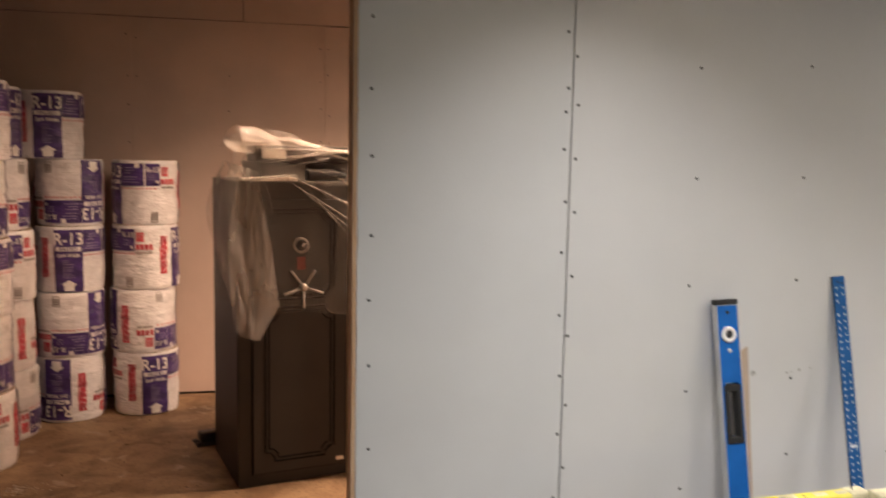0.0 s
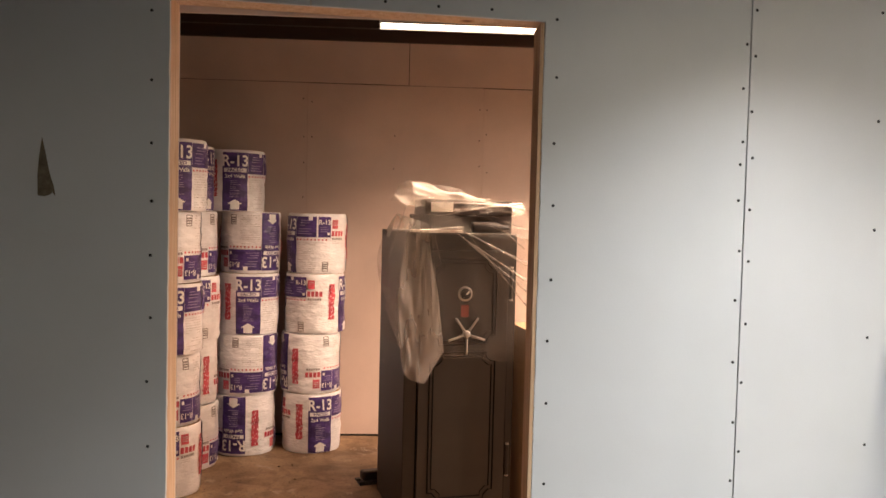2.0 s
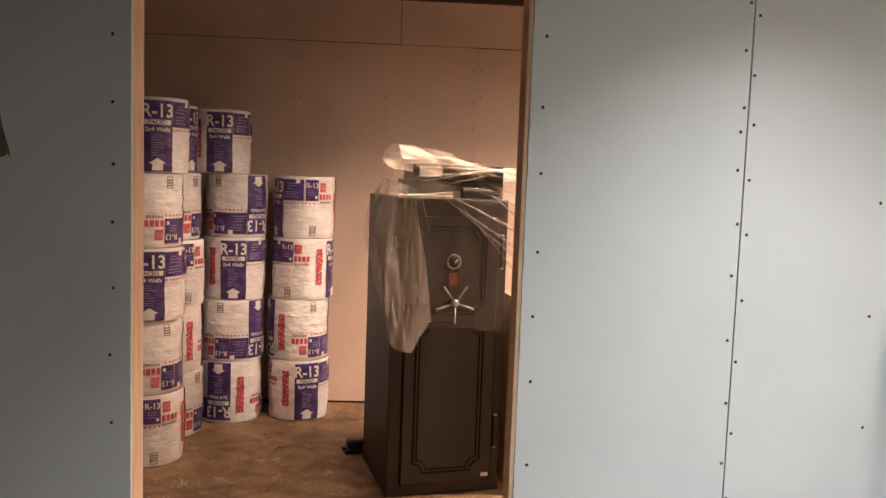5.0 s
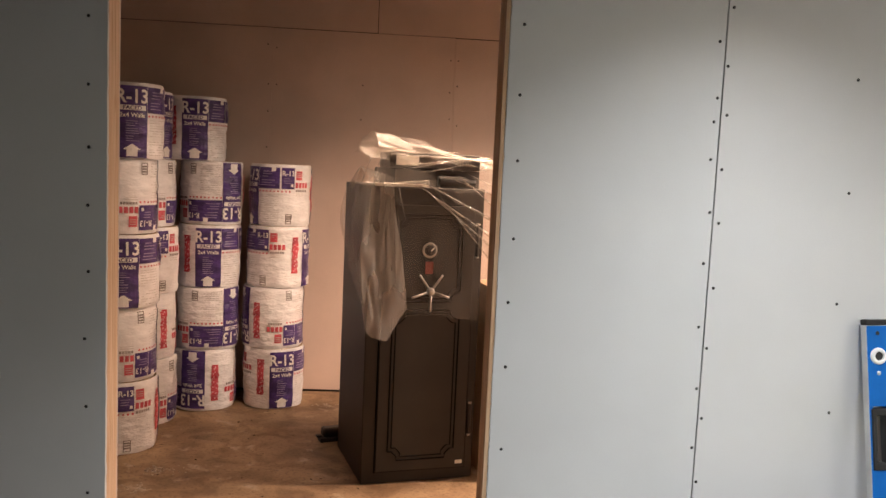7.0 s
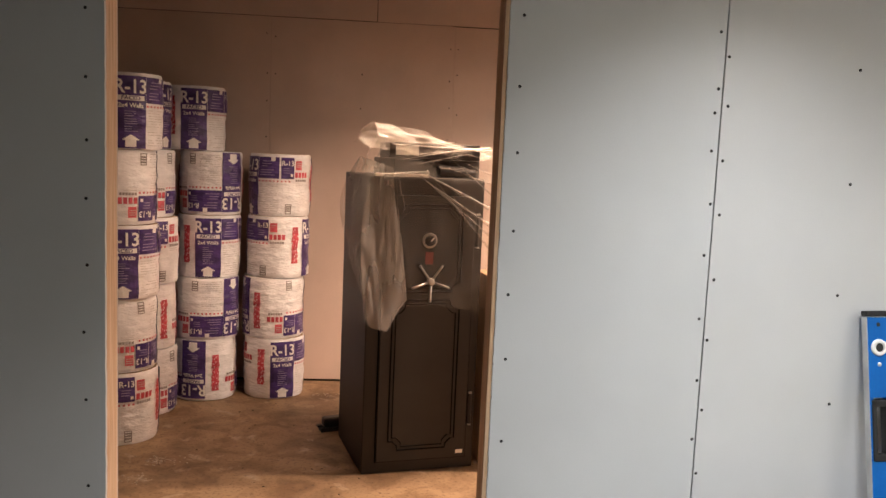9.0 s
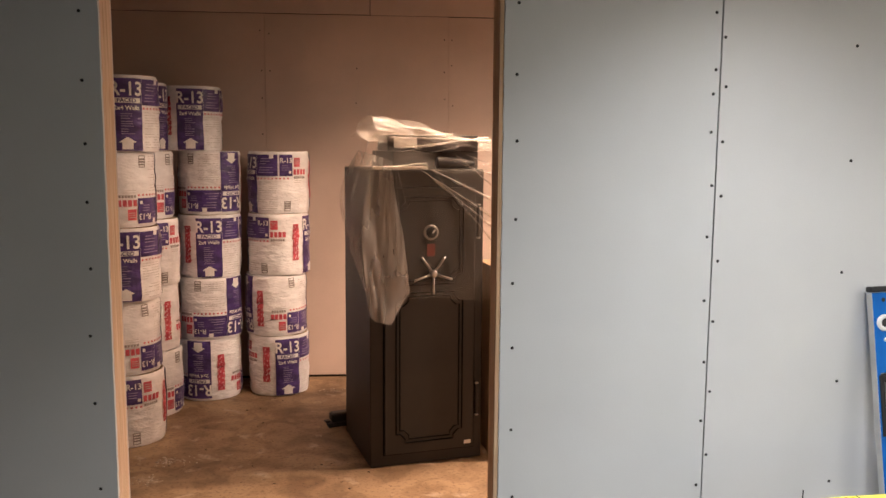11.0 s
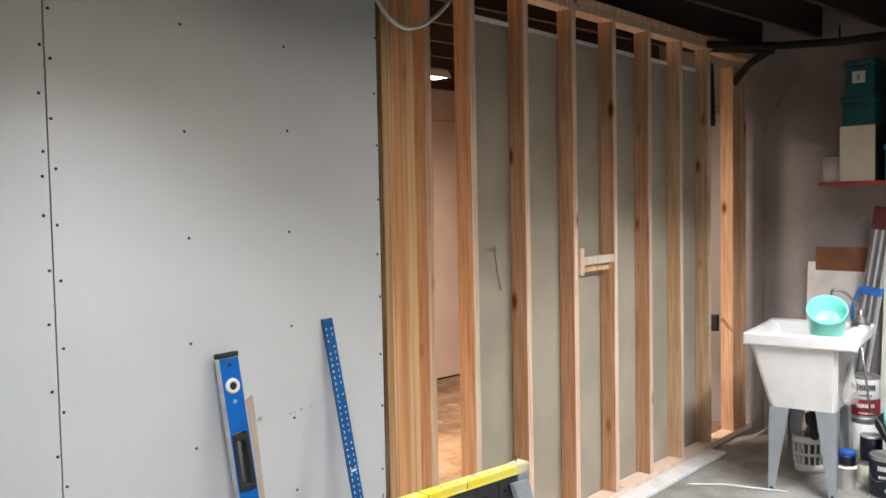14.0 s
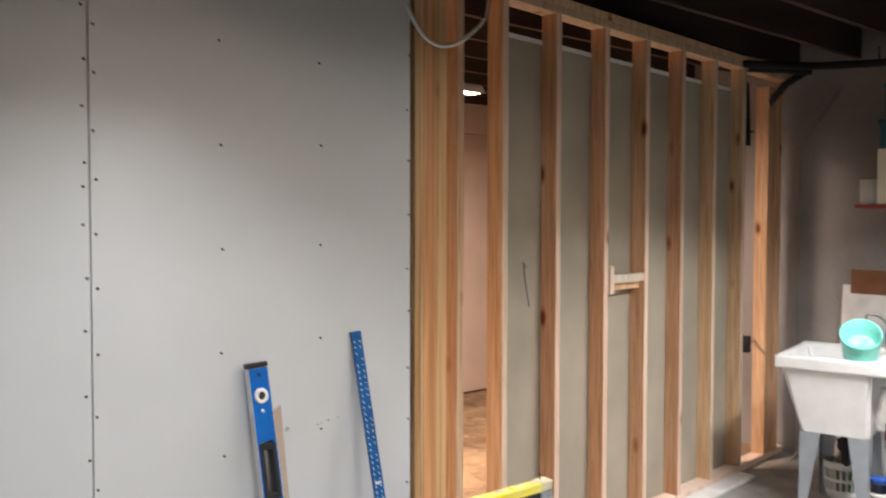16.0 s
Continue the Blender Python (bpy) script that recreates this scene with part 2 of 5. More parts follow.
def letters(text, height, bold=0.03, align="CENTER"):
    """A flat bmesh of the built-in font's outlines, in the xy plane, cap height as given."""
    cu = bpy.data.curves.new("words", "FONT")
    cu.body, cu.align_x, cu.size, cu.offset = text, align, height / 0.7, height * bold
    ob = new("words", cu)
    me = ob.to_mesh()
    b = bmesh.new()
    b.from_mesh(me)
    ob.to_mesh_clear()
    bpy.data.objects.remove(ob)
    bpy.data.curves.remove(cu)
    return b


# ---- structure ----
DOOR_L, DOOR_R, HEAD, END = -0.039, 1.004, 2.110, 2.712
TOP, BACK_Y, FAR_X, LEFT_X, REAR_Y = 2.66, 3.36, 6.45, -3.2, -4.2
# the two floors meet under the partition and the stud wall
SPLIT = [(LEFT_X - .2, .05), (2.72, .05), (2.725, .20), (FAR_X + .2, .56)]


def slab(outline):
    b = bmesh.new()
    lo, hi = ([b.verts.new((x, y, z)) for x, y in outline] for z in (-.15, 0))
    b.faces.new(hi)
    b.faces.new(lo)
    for k in range(len(lo)):
        n = (k + 1) % len(lo)
        b.faces.new((lo[k], lo[n], hi[n], hi[k]))
    return b


structure("floor", slab([(LEFT_X - .2, REAR_Y - 6), (FAR_X + .2, REAR_Y - 6)] + SPLIT[::-1]), CONCRETE, "worn grey concrete basement floor")
structure("floor_back", slab(SPLIT + [(FAR_X + .2, BACK_Y + .2), (LEFT_X - .2, BACK_Y + .2)]), STAINED, "brown stained concrete floor of the back room")
wall_back = structure("wall_back", box(LEFT_X - .2, FAR_X + .2, BACK_Y + .012, BACK_Y + .15, 0, 2.95), HOLE, "old painted board wall of the back room")
structure("wall_end", box(FAR_X, FAR_X + .2, REAR_Y, BACK_Y, 0, 2.95), ENDWALL, "grey painted concrete end wall")
# left and rear walls are unseen, added to close the room and shape light
structure("wall_left", box(LEFT_X - .2, LEFT_X, REAR_Y, BACK_Y, 0, 2.95), UNSEENWALL, "unseen dark wall added to close the room")
rear = box(LEFT_X - .2, 2.3, REAR_Y - .2, REAR_Y, 0, 2.95)
box(6.2, FAR_X + .2, REAR_Y - .2, REAR_Y, 0, 2.95, bm=rear)
box(2.3, 6.2, REAR_Y - .2, REAR_Y, 2.1, 2.95, bm=rear)
structure("wall_rear", rear, UNSEENWALL, "unseen added wall whose opening shapes the fill light")

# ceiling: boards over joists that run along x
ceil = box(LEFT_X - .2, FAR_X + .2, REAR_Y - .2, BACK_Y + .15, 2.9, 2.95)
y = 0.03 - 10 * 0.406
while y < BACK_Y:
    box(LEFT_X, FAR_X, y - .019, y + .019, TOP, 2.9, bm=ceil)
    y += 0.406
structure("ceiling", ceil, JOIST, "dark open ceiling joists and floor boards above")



def sag(bm):
    """The head of the opening is not quite level."""
    for v in bm.verts:
        if abs(v.co.z - HEAD) < 1e-4:
            v.co.z += .021 - .033 * (min(max(v.co.x, DOOR_L), DOOR_R) - DOOR_L) / (DOOR_R - DOOR_L)
    return bm


# partition: three sheets of board on a stud frame
frame_bm = box(DOOR_L - .038, DOOR_L, .0135, .1025, .04, TOP)
for x0 in (-3.15, -2.7, -2.3, -1.9, -1.5, -1.1, -.7, DOOR_R - .002, 1.58, 1.97, 2.32, END - .04):
    box(x0, x0 + .038, .0135, .1025, .04, TOP, bm=frame_bm)
box(DOOR_L, DOOR_R, .0135, .1025, HEAD, HEAD + .14, bm=frame_bm)
box(LEFT_X, DOOR_L, .0135, .1025, 0, .04, bm=frame_bm)
box(DOOR_R, END, .0135, .1025, 0, .04, bm=frame_bm)
partition = structure("wall_partition", sag(frame_bm), JAMB, "timber stud partition with a bare door opening")
sheet_back = box(LEFT_X, DOOR_L - .001, .103, .1155, .01, TOP)
box(DOOR_R + .001, END, .103, .1155, .01, TOP, bm=sheet_back)
box(DOOR_L - .001, DOOR_R + .001, .103, .1155, HEAD + .001, TOP, bm=sheet_back)
structure("trim", box(DOOR_R - .014, DOOR_R - .0024, .0015, .1155, 0, HEAD - .016, .001, seg=1), JAMB, "bare wood jamb strip beside the cut drywall edge")
structure("wall_partition_lining", sheet_back, PINKWALL, "board lining on the back room side")


JOINT_A, JOINT_B = 0.345, 1.597


def strips(x0, x1, z0, z1, n, seed, jag):
    """A sheet whose right or left side is cut in n uneven steps along z."""
    b = bmesh.new()
    rnd = random.Random(seed)
    cols = []
    for i in range(n + 1):
        z = z0 + (z1 - z0) * i / n
        dl = rnd.uniform(-jag, jag) if jag > 0 else 0
        dr = rnd.uniform(jag, -jag) if jag < 0 else 0
        cols.append([b.verts.new((x, y, z)) for x, y in ((x0 + dl, 0), (x1 + dr, 0), (x1 + dr, .0125), (x0 + dl, .0125))])
    for a, c in zip(cols, cols[1:]):
        for k in range(4):
            b.faces.new((a[k], a[(k + 1) % 4], c[(k + 1) % 4], c[k]))
    b.faces.new(cols[0])
    b.faces.new(cols[-1])
    return b


a = strips(-.874, DOOR_L, .012, 2.05, 120, 1, -.0008)
box(-.874, DOOR_L, 0, .0125, 2.05, TOP, bm=a)
box(DOOR_L, JOINT_A - .0015, 0, .0125, HEAD, TOP, bm=a)
sheet_a = part("sheet", sag(a), DRYCOOL, partition, "grey drywall sheet cut round the opening, cool light tinted in")
bsheet = strips(DOOR_R - .0008, JOINT_B - .002, .012, 2.05, 240, 2, .0016)
box(JOINT_A + .0015, DOOR_R, 0, .0125, HEAD, TOP, bm=bsheet)
box(DOOR_R, JOINT_B - .002, 0, .0125, 2.05, TOP, bm=bsheet)
sheet_b = part("sheet", sag(bsheet), DRYCOOL, partition, "grey drywall sheet with a ragged cut edge, cool light tinted in")
sheet_c = part("sheet", box(JOINT_B + .002, END, 0, .0125, .012, TOP), DRYWALL, partition, "pale grey drywall sheet leaning tools stand against")
part("sheet", box(LEFT_X, -.878, 0, .0125, .012, TOP), DRYWALL, partition)
part("joint_gap", box(JOINT_B - .002, JOINT_B + .002, .009, .0125, .012, TOP), HOLE, partition)

# screws: a dark head in a dimple
head = lathe([(0.0, -.0016), (.0018, -.0018), (.0034, -.0008), (.0042, -.0002), (.0046, .0004)], 10)
head.transform(Matrix.Rotation(radians(-90), 4, "X"))
screw = None
rnd = random.Random(5)


def drive(sheet, x, z):
    global screw
    m = pose(x, -.0006, z)
    if screw is None:
        screw = part("screw", head, STEEL, sheet, "", m, True)
    else:
        again(screw, m, sheet)


SCREWS = (
    (sheet_a, -.089, (2.09, 1.90, 1.727, 1.566, 1.415, 1.24, 1.06, .876, .637, .45, .25)),
    (sheet_b, 1.04, (2.105, 1.943, 1.757, 1.581, 1.369, 1.193, 1.012, .777, .58, .36)),
    (sheet_b, 1.583, (2.2, 2.055, 1.929, 1.777, 1.712, 1.609, 1.463, 1.32, 1.14, .963, .791, .6, .4)),
    (sheet_c, 1.610, (2.152, 2.022, 1.864, 1.732, 1.583, 1.434, 1.252, 1.08, .877, .69, .5)),
    (sheet_c, 1.984, (2.158, 1.847, 1.533, 1.218, .901, .6)),
    (sheet_c, 2.334, (2.132, 1.865, 1.539, 1.232, .929, .688, .4)),
    (sheet_c, 2.703, (2.205, 2.011, 1.831, 1.64, 1.447, 1.295, 1.09, .904, .675, .45)),
)
TOP_ROW = (-.107, .026, .186, .32, .367, .552, .701, .851)
for sheet, x, zs in SCREWS:
    for z in zs:
        drive(sheet, x + rnd.uniform(-.005, .005), z)
for x in TOP_ROW:
    drive(sheet_a if x < JOINT_A else sheet_b, x, HEAD + .033 - .022 * (x - DOOR_L) + rnd.uniform(0, .008))

# torn paper
tear = bmesh.new()
pts = [(-.382, 1.735), (-.374, 1.70), (-.362, 1.64), (-.350, 1.60), (-.345, 1.572), (-.353, 1.583), (-.362, 1.576), (-.376, 1.572), (-.393, 1.574), (-.394, 1.63), (-.390, 1.68)]
tear.faces.new([tear.verts.new((x, 0, z)) for x, z in pts])
ext = bmesh.ops.extrude_face_region(tear, geom=tear.faces[:])
for v in [g for g in ext["geom"] if isinstance(g, bmesh.types.BMVert)]:
    v.co.y = -.0008
TORN = material("torn_paper", (0.16, 0.13, 0.09), 0.95, vary=0.15, scale=30)
part("paper_tear", tear, TORN, sheet_a, "torn brown paper patch")

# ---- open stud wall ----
# paler stud wood for the edges, with the room's light put into its tone
EDGELIT = timber("stud_edge_wood", (0.83, 0.69, 0.56), (0.72, 0.56, 0.43))
SW = Matrix.Translation((4.565, .324, 0)) @ Matrix.Rotation(math.atan2(.157, 1.693), 4, "Z")
studs = tagged(new("wall_studs"), "open timber stud wall with bare studs and a bottom plate", "", "", "structure")
studs.matrix_world = SW
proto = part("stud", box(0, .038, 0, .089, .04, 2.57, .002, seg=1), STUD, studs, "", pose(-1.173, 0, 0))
proto.data.materials.append(EDGELIT)
# room-facing edges take the light-painted wood
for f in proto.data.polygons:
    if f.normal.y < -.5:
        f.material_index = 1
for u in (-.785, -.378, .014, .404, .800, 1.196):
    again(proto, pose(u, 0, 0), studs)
part("stud", box(-1.462, -1.42, 0, .085, .04, 2.57, .002, seg=1), JAMB, studs, "pale stud beside the gap")
# the built-up post that ends the partition
# dark strip in place of the shade between the sheet's end and the post
part("post_board", box(2.7135, 2.7315, .03, .109, 0.0, 2.66), DARKGAP, partition, "dark strip standing in for the shaded gap")
part("post_board", box(2.732, 2.7515, .022, .109, 0.0, 2.66, .002, seg=1), OLDEDGE, partition, "weathered brown board edge")
part("post_board", box(2.752, 2.780, .021, .109, 0.0, 2.66, .002, seg=1), SAPWOOD, partition, "tan board of a built-up post")
part("post_board", box(2.7803, 2.790, .020, .109, 0.0, 2.66, .001, seg=1), SAPLINE, partition, "pale sapwood edge of a post board")
part("post_board", box(2.7905, 2.851, .019, .109, 0.0, 2.66, .003, seg=1), POST, partition, "orange-brown knotty board of a built-up post")
part("post_board", box(2.8515, 2.905, .021, .109, 0.0, 2.66, .002, seg=1), SAPWOOD, partition, "tan board of a built-up post")
part("bottom_plate", box(-1.12, 1.9, -.004, .089, 0, .04, .002, seg=1), PLATE, studs, "pale bottom plate")
part("top_plate", box(-1.9, 1.9, 0, .089, 2.57, 2.608, .002, seg=1), JAMB, studs, "pale top plate")
part("top_plate", box(-1.9, 1.9, 0, .089, 2.609, 2.647, .002, seg=1), STUD, studs)
part("post", box(1.585, 1.70, .0, .089, .04, 2.5, .003, seg=1), STUD, studs, "reddish doubled end post")
part("post", box(1.702, 1.765, -.015, .089, .04, 2.5, .003, seg=1), STUD, studs)
part("back_sheet", box(-1.152, 1.25, .091, .1035, .01, 2.435), DRYBACK, studs, "grey-brown back of a drywall sheet")
part("sheet_edge", box(-1.152, 1.25, .084, .1045, 2.4355, 2.455), WHITE, studs, "white edge trim on the sheet top")


# ---- back room wall boards ----
for i, (x0, x1, z0, z1) in enumerate(((-3.2, -1.24, .016, 2.388), (-1.239, -.0204, .016, 2.39), (-.0196, 1.1646, .016, 2.389), (1.1654, 2.389, .014, 2.386),
                                      (2.39, 3.6, .016, 2.388), (3.603, 4.82, .014, 2.388), (4.823, 6.45, .016, 2.39),
                                      (-3.2, -1.8, 2.392, 2.69), (-1.797, .652, 2.394, 2.69), (.656, 3.09, 2.392, 2.69), (3.093, 6.45, 2.394, 2.69))):
    part("board", box(x0, x1, BACK_Y, BACK_Y + .012, z0, z1, .0015, seg=1), PINKWALL, wall_back)
rnd = random.Random(9)
dot = None
for x in (-.045, .005, .56, 1.14, 1.19, 1.78, 4.2, 4.8):
    for k in range(11):
        z = .12 + .215 * k + rnd.uniform(-.03, .03)
        if z > 2.36 or rnd.random() < .25:
            continue
        m = pose(x + rnd.uniform(-.006, .006), BACK_Y - .0006, z)
        if dot is None:
            h2 = lathe([(0.0, -.0012), (.0025, -.0012), (.0046, .0002)], 8)
            h2.transform(Matrix.Rotation(radians(-90), 4, "X"))
            dot = part("screw", h2, STEEL, wall_back, "", m)
        else:
            again(dot, m, wall_back)

# ---- strip lights ----
WIRE = material("wire", (0.3, 0.3, 0.3), 0.4, 0.8)


def strip_light(x, y, z=2.38, half=.61, turn=0):
    t = thing("strip_light", "lit white shop light hanging on wires from the joists", "lamp", "strip lights", pose(x, y, z, 0, 0, turn))
    hood = bmesh.new()
    prof = [(-.075, -.012), (-.05, .03), (-.03, .05), (.03, .05), (.05, .03), (.075, -.012), (.07, -.012), (.046, .026), (-.046, .026), (-.07, -.012)]
    ends = [[hood.verts.new((s, py, pz)) for py, pz in prof] for s in (-half, half)]
    for k in range(len(prof)):
        hood.faces.new((ends[0][k], ends[0][(k + 1) % 10], ends[1][(k + 1) % 10], ends[1][k]))
    hood.faces.new(ends[0])
    hood.faces.new(ends[1])
    part("hood", hood, WHITE, t)
    for s in (-.028, .028):
        b = cyl(.0135, .0135, .01 - half, half - .01, 12, m=Matrix.Translation((0, s, .004)) @ Matrix.Rotation(radians(90), 4, "Y"))
        part("tube", b, TUBE, t, "glowing warm tube", None, True)
    for s in (.16 - half, half - .16):
        part("hanger", tube([(s, 0, .05), (s, .004, .2), (s, .01, 2.902 - z)], .003, 6), WIRE, t)
    return t


strip_light(1.70, 1.80, 2.463, 1.21)
strip_light(4.1, 1.76, 2.457)
strip_light(1.62, -1.1, 2.35, .61, 90)
strip_light(2.8, -1.6, 2.35)
strip_light(4.75, -1.35, 2.35)

# ---- insulation rolls ----
WRAP = material("roll_wrap", (0.86, 0.85, 0.86), 0.3, vary=0.05, scale=9, fine=16, bump=0.85, depth=0.012, stretch=(1, 1, 2.2))
PURPLE = material("purple_print", (0.066, 0.036, 0.165), 0.28, vary=0.16, scale=14, fine=16, bump=0.85, depth=0.012, stretch=(1, 1, 2.2))
REDINK = material("red_print", (0.62, 0.10, 0.13), 0.4, vary=0.12, scale=20)
WHITEINK = material("white_print", (0.82, 0.80, 0.78), 0.4, vary=0.04, scale=20)
GREYINK = material("grey_print", (0.30, 0.27, 0.26), 0.5, vary=0.1, scale=30)
LILAC = material("lilac_print", (0.34, 0.29, 0.45), 0.4, vary=0.1, scale=20)
PALEINK = material("pale_print", (0.60, 0.57, 0.56), 0.5, vary=0.08, scale=30)
PAPER = material("kraft_end", (0.42, 0.30, 0.19), 0.9, vary=0.2, scale=25, fine=90, bump=0.6)
R0, HR = 0.185, 0.376


def skin(seed):
    """The uneven radius of a wrapped roll, by angle and height."""
    def r(a, v):
        p = Vector((math.cos(a), math.sin(a), v * 2.4)) * 1.3 + Vector((seed * 7.1, 0, 0))
        n = noise.noise(p) * .0075 + noise.noise(p * 3.1) * .0034 + noise.noise(p * 9) * .0009
        waist = .0015 * math.sin(math.pi * v) - .005 * max(0, abs(v - .5) * 2 - .93) / .07
        band = -.004 * math.exp(-((v - .46) / .03) ** 2)
        return R0 + n + waist + band
    return r


def on_roll(r, a0, a1, v0, v1, lift, nu=None, nv=None):
    """A curved patch between two angles (degrees) and two heights (0 to 1)."""
    b = bmesh.new()
    nu, nv = nu or max(2, int(abs(a1 - a0) / 6)), nv or max(1, int((v1 - v0) * 12))
    grid = []
    for i in range(nu + 1):
        a = radians(a0 + (a1 - a0) * i / nu)
        col = []
        for j in range(nv + 1):
            v = v0 + (v1 - v0) * j / nv
            q = r(a, v) + lift
            col.append(b.verts.new((q * math.cos(a), q * math.sin(a), v * HR)))
        grid.append(col)
    for i in range(nu):
        for j in range(nv):
            b.faces.new((grid[i][j], grid[i + 1][j], grid[i + 1][j + 1], grid[i][j + 1]))
    return b


def words_on_roll(r, text, a, v, height, lift, squeeze=1.0):
    """Words wound on the roll with their middle at angle a and their foot at height v."""
    b = letters(text, height)
    bmesh.ops.triangulate(b, faces=b.faces[:])
    long = [e for e in b.edges if e.calc_length() > .012]
    bmesh.ops.subdivide_edges(b, edges=long, cuts=2)
    for w in b.verts:
        ang = radians(a) + w.co.x * squeeze / R0
        vv = v + w.co.y / HR
        q = r(ang, vv) + lift
        w.co = Vector((q * math.cos(ang), q * math.sin(ang), vv * HR))
    return b


def many(patches):
    bm = None
    for b in patches:
        bm = join(bm, b) if bm is not None else b
    return bm


def insulation_roll(seed):
    r = skin(seed)
    t = thing("insulation_roll", "white plastic-wrapped insulation roll with purple and red print", "insulation roll", "stacked insulation rolls")
    body = on_roll(r, 0, 360, 0, 1, 0, 90, 24)
    bmesh.ops.remove_doubles(body, verts=body.verts[:], dist=.0005)
    part("wrap", body, WRAP, t, "", None, True)
    for z, up in ((.004, -1), (HR - .004, 1)):
        e = lathe([(.0, z - .006 * up), (.03, z - .01 * up), (.10, z), (.15, z + .004 * up), (R0 - .006, z)], 40)
        part("end", e, PAPER if up > 0 else WRAP, t, "brown kraft-paper roll end" if up > 0 else "", None, True)
    rn = random.Random(seed)
    for c in (0, 180):
        c0 = c + 92 + rn.uniform(-2, 2)
        part("front_panel", on_roll(r, c0, c0 + 46, .012, .955, .0046), PURPLE, t, "purple printed panel")
        part("rating", words_on_roll(r, "R-13", c0 + 23, .735, .066, .0074, .86), WHITEINK, t, "white rating lettering")
        part("strap_label", on_roll(r, c0 + 3, c0 + 43, .635, .70, .0070), WHITEINK, t)
        part("facing_word", words_on_roll(r, "FACED", c0 + 23, .645, .018, .0092, 1.1), PURPLE, t)
        part("use_line", words_on_roll(r, "2x4 Walls", c0 + 23, .545, .021, .0074, .95), WHITEINK, t)
        part("small_print", many([on_roll(r, c0 + 14, c0 + rn.uniform(24, 34), v, v + .009, .0070, None, 1) for v in (.23, .26, .29, .33, .36, .39, .43, .46, .49)]), LILAC, t)
        arrow = many([on_roll(r, c0 + 15, c0 + 31, .03, .12, .0070)] + [on_roll(r, c0 + 11 + 2.4 * k, c0 + 35 - 2.4 * k, .12 + .014 * k, .134 + .014 * k, .0070) for k in range(5)])
        part("arrow_mark", arrow, WHITEINK, t)
        part("side_panel", on_roll(r, c0 + 46.5, c0 + 87, .61, .95, .0044), PURPLE, t, "purple printed panel")
        part("side_print", many([on_roll(r, c0 + 51 + k, c0 + rn.uniform(66, 82), v, v + .011, .0068, None, 1) for k, v in enumerate((.66, .70, .74, .80, .84, .88))]), LILAC, t)
        part("side_square", on_roll(r, c0 + 72, c0 + 80, .89, .95, .0068), WHITEINK, t)
        fine = []
        for v in (.05, .085, .12, .155, .19, .225, .30, .335, .37, .405, .44, .475, .51):
            a = c0 + 50
            while a < c0 + 84:
                w = rn.uniform(2.5, 8)
                if rn.random() < .8:
                    fine.append(on_roll(r, a, min(a + w, c0 + 86), v, v + .009, .0044, 2, 1))
                a += w + 1.2
        tagged(part("fine_print", many(fine), PALEINK, t), "lines of fine grey print", "", "", "stuff")
        part("stamp_row", many([on_roll(r, c0 + 48 + 7 * k, c0 + 51 + 7 * k, .555, .58, .0046, None, 1) for k in range(9)]), REDINK, t)
        # a ragged red patch with pale gaps beside the front panel
        blot = []
        for k in range(22):
            v = .24 + .027 * k
            mid, half = c0 - 18 + rn.uniform(-.7, .7), 6.6 + rn.uniform(-.9, .9)
            gap = (-.75 + 1.5 * ((k * .37) % 1)) * half
            spans = [(-half, half)] if k % 3 == 0 else [(-half, gap - .8), (gap + .8, half)]
            for p, q in spans:
                if q - p > .8:
                    blot.append(on_roll(r, mid + p, mid + q, v, v + .026, .0044 + .00006 * k, 2, 1))
        tagged(part("red_patch", many(blot), REDINK, t), "ragged red printed patch", "", "", "stuff")
        patch = part("logo_patch", on_roll(r, c0 - 66, c0 - 53, .755, .90, .0046), REDINK, t, "red square patch")
        part("patch_line", many([on_roll(r, c0 - 64.5, c0 - 54.5, v, v + .008, .0068, 2, 1) for v in (.80, .83, .86)]), PALEINK, patch)
        part("brand_bar", many([on_roll(r, c0 - 67 + 7.6 * k, c0 - 61.4 + 7.6 * k, .63, .715, .0046, 2, 1) for k in range(4)]), REDINK, t)
        tagged(part("brand_line", many([on_roll(r, c0 - 66 + 4.4 * k, c0 - 62.6 + 4.4 * k, .565, .60, .0046, 2, 1) for k in range(6)]), GREYINK, t), "lines of small print", "", "", "stuff")
        tagged(part("brand_line", many([on_roll(r, c0 - 66, c0 - rn.uniform(46, 50), v, v + .008, .0046, None, 1) for v in (.50, .53)]), PALEINK, t), "lines of small print", "", "", "stuff")
        part("small_panel", on_roll(r, c0 - 93, c0 - 69, .61, .95, .0044), PURPLE, t, "small purple panel")
        part("small_square", on_roll(r, c0 - 76, c0 - 71.5, .645, .69, .0068, 2, 1), WHITEINK, t)
        part("small_rating", words_on_roll(r, "R-13", c0 - 81, .82, .030, .0068, .9), WHITEINK, t)
        part("small_print", many([on_roll(r, c0 - 89, c0 - rn.uniform(73, 78), v, v + .010, .0068, None, 1) for v in (.70, .735, .77)]), LILAC, t)
        tagged(part("code_mark", many([on_roll(r, c0 - 85, c0 - 73, v, v + h, .0044, 2, 1) for v, h in ((.04, .012), (.08, .022), (.115, .022), (.15, .022), (.19, .012))]
                               + [on_roll(r, c0 - 85 + q, c0 - 83.5 + q, .04, .20, .0045, 1, 2) for q in (0, 10.5)]), GREYINK, t), "small printed code block", "", "", "stuff")
    return t


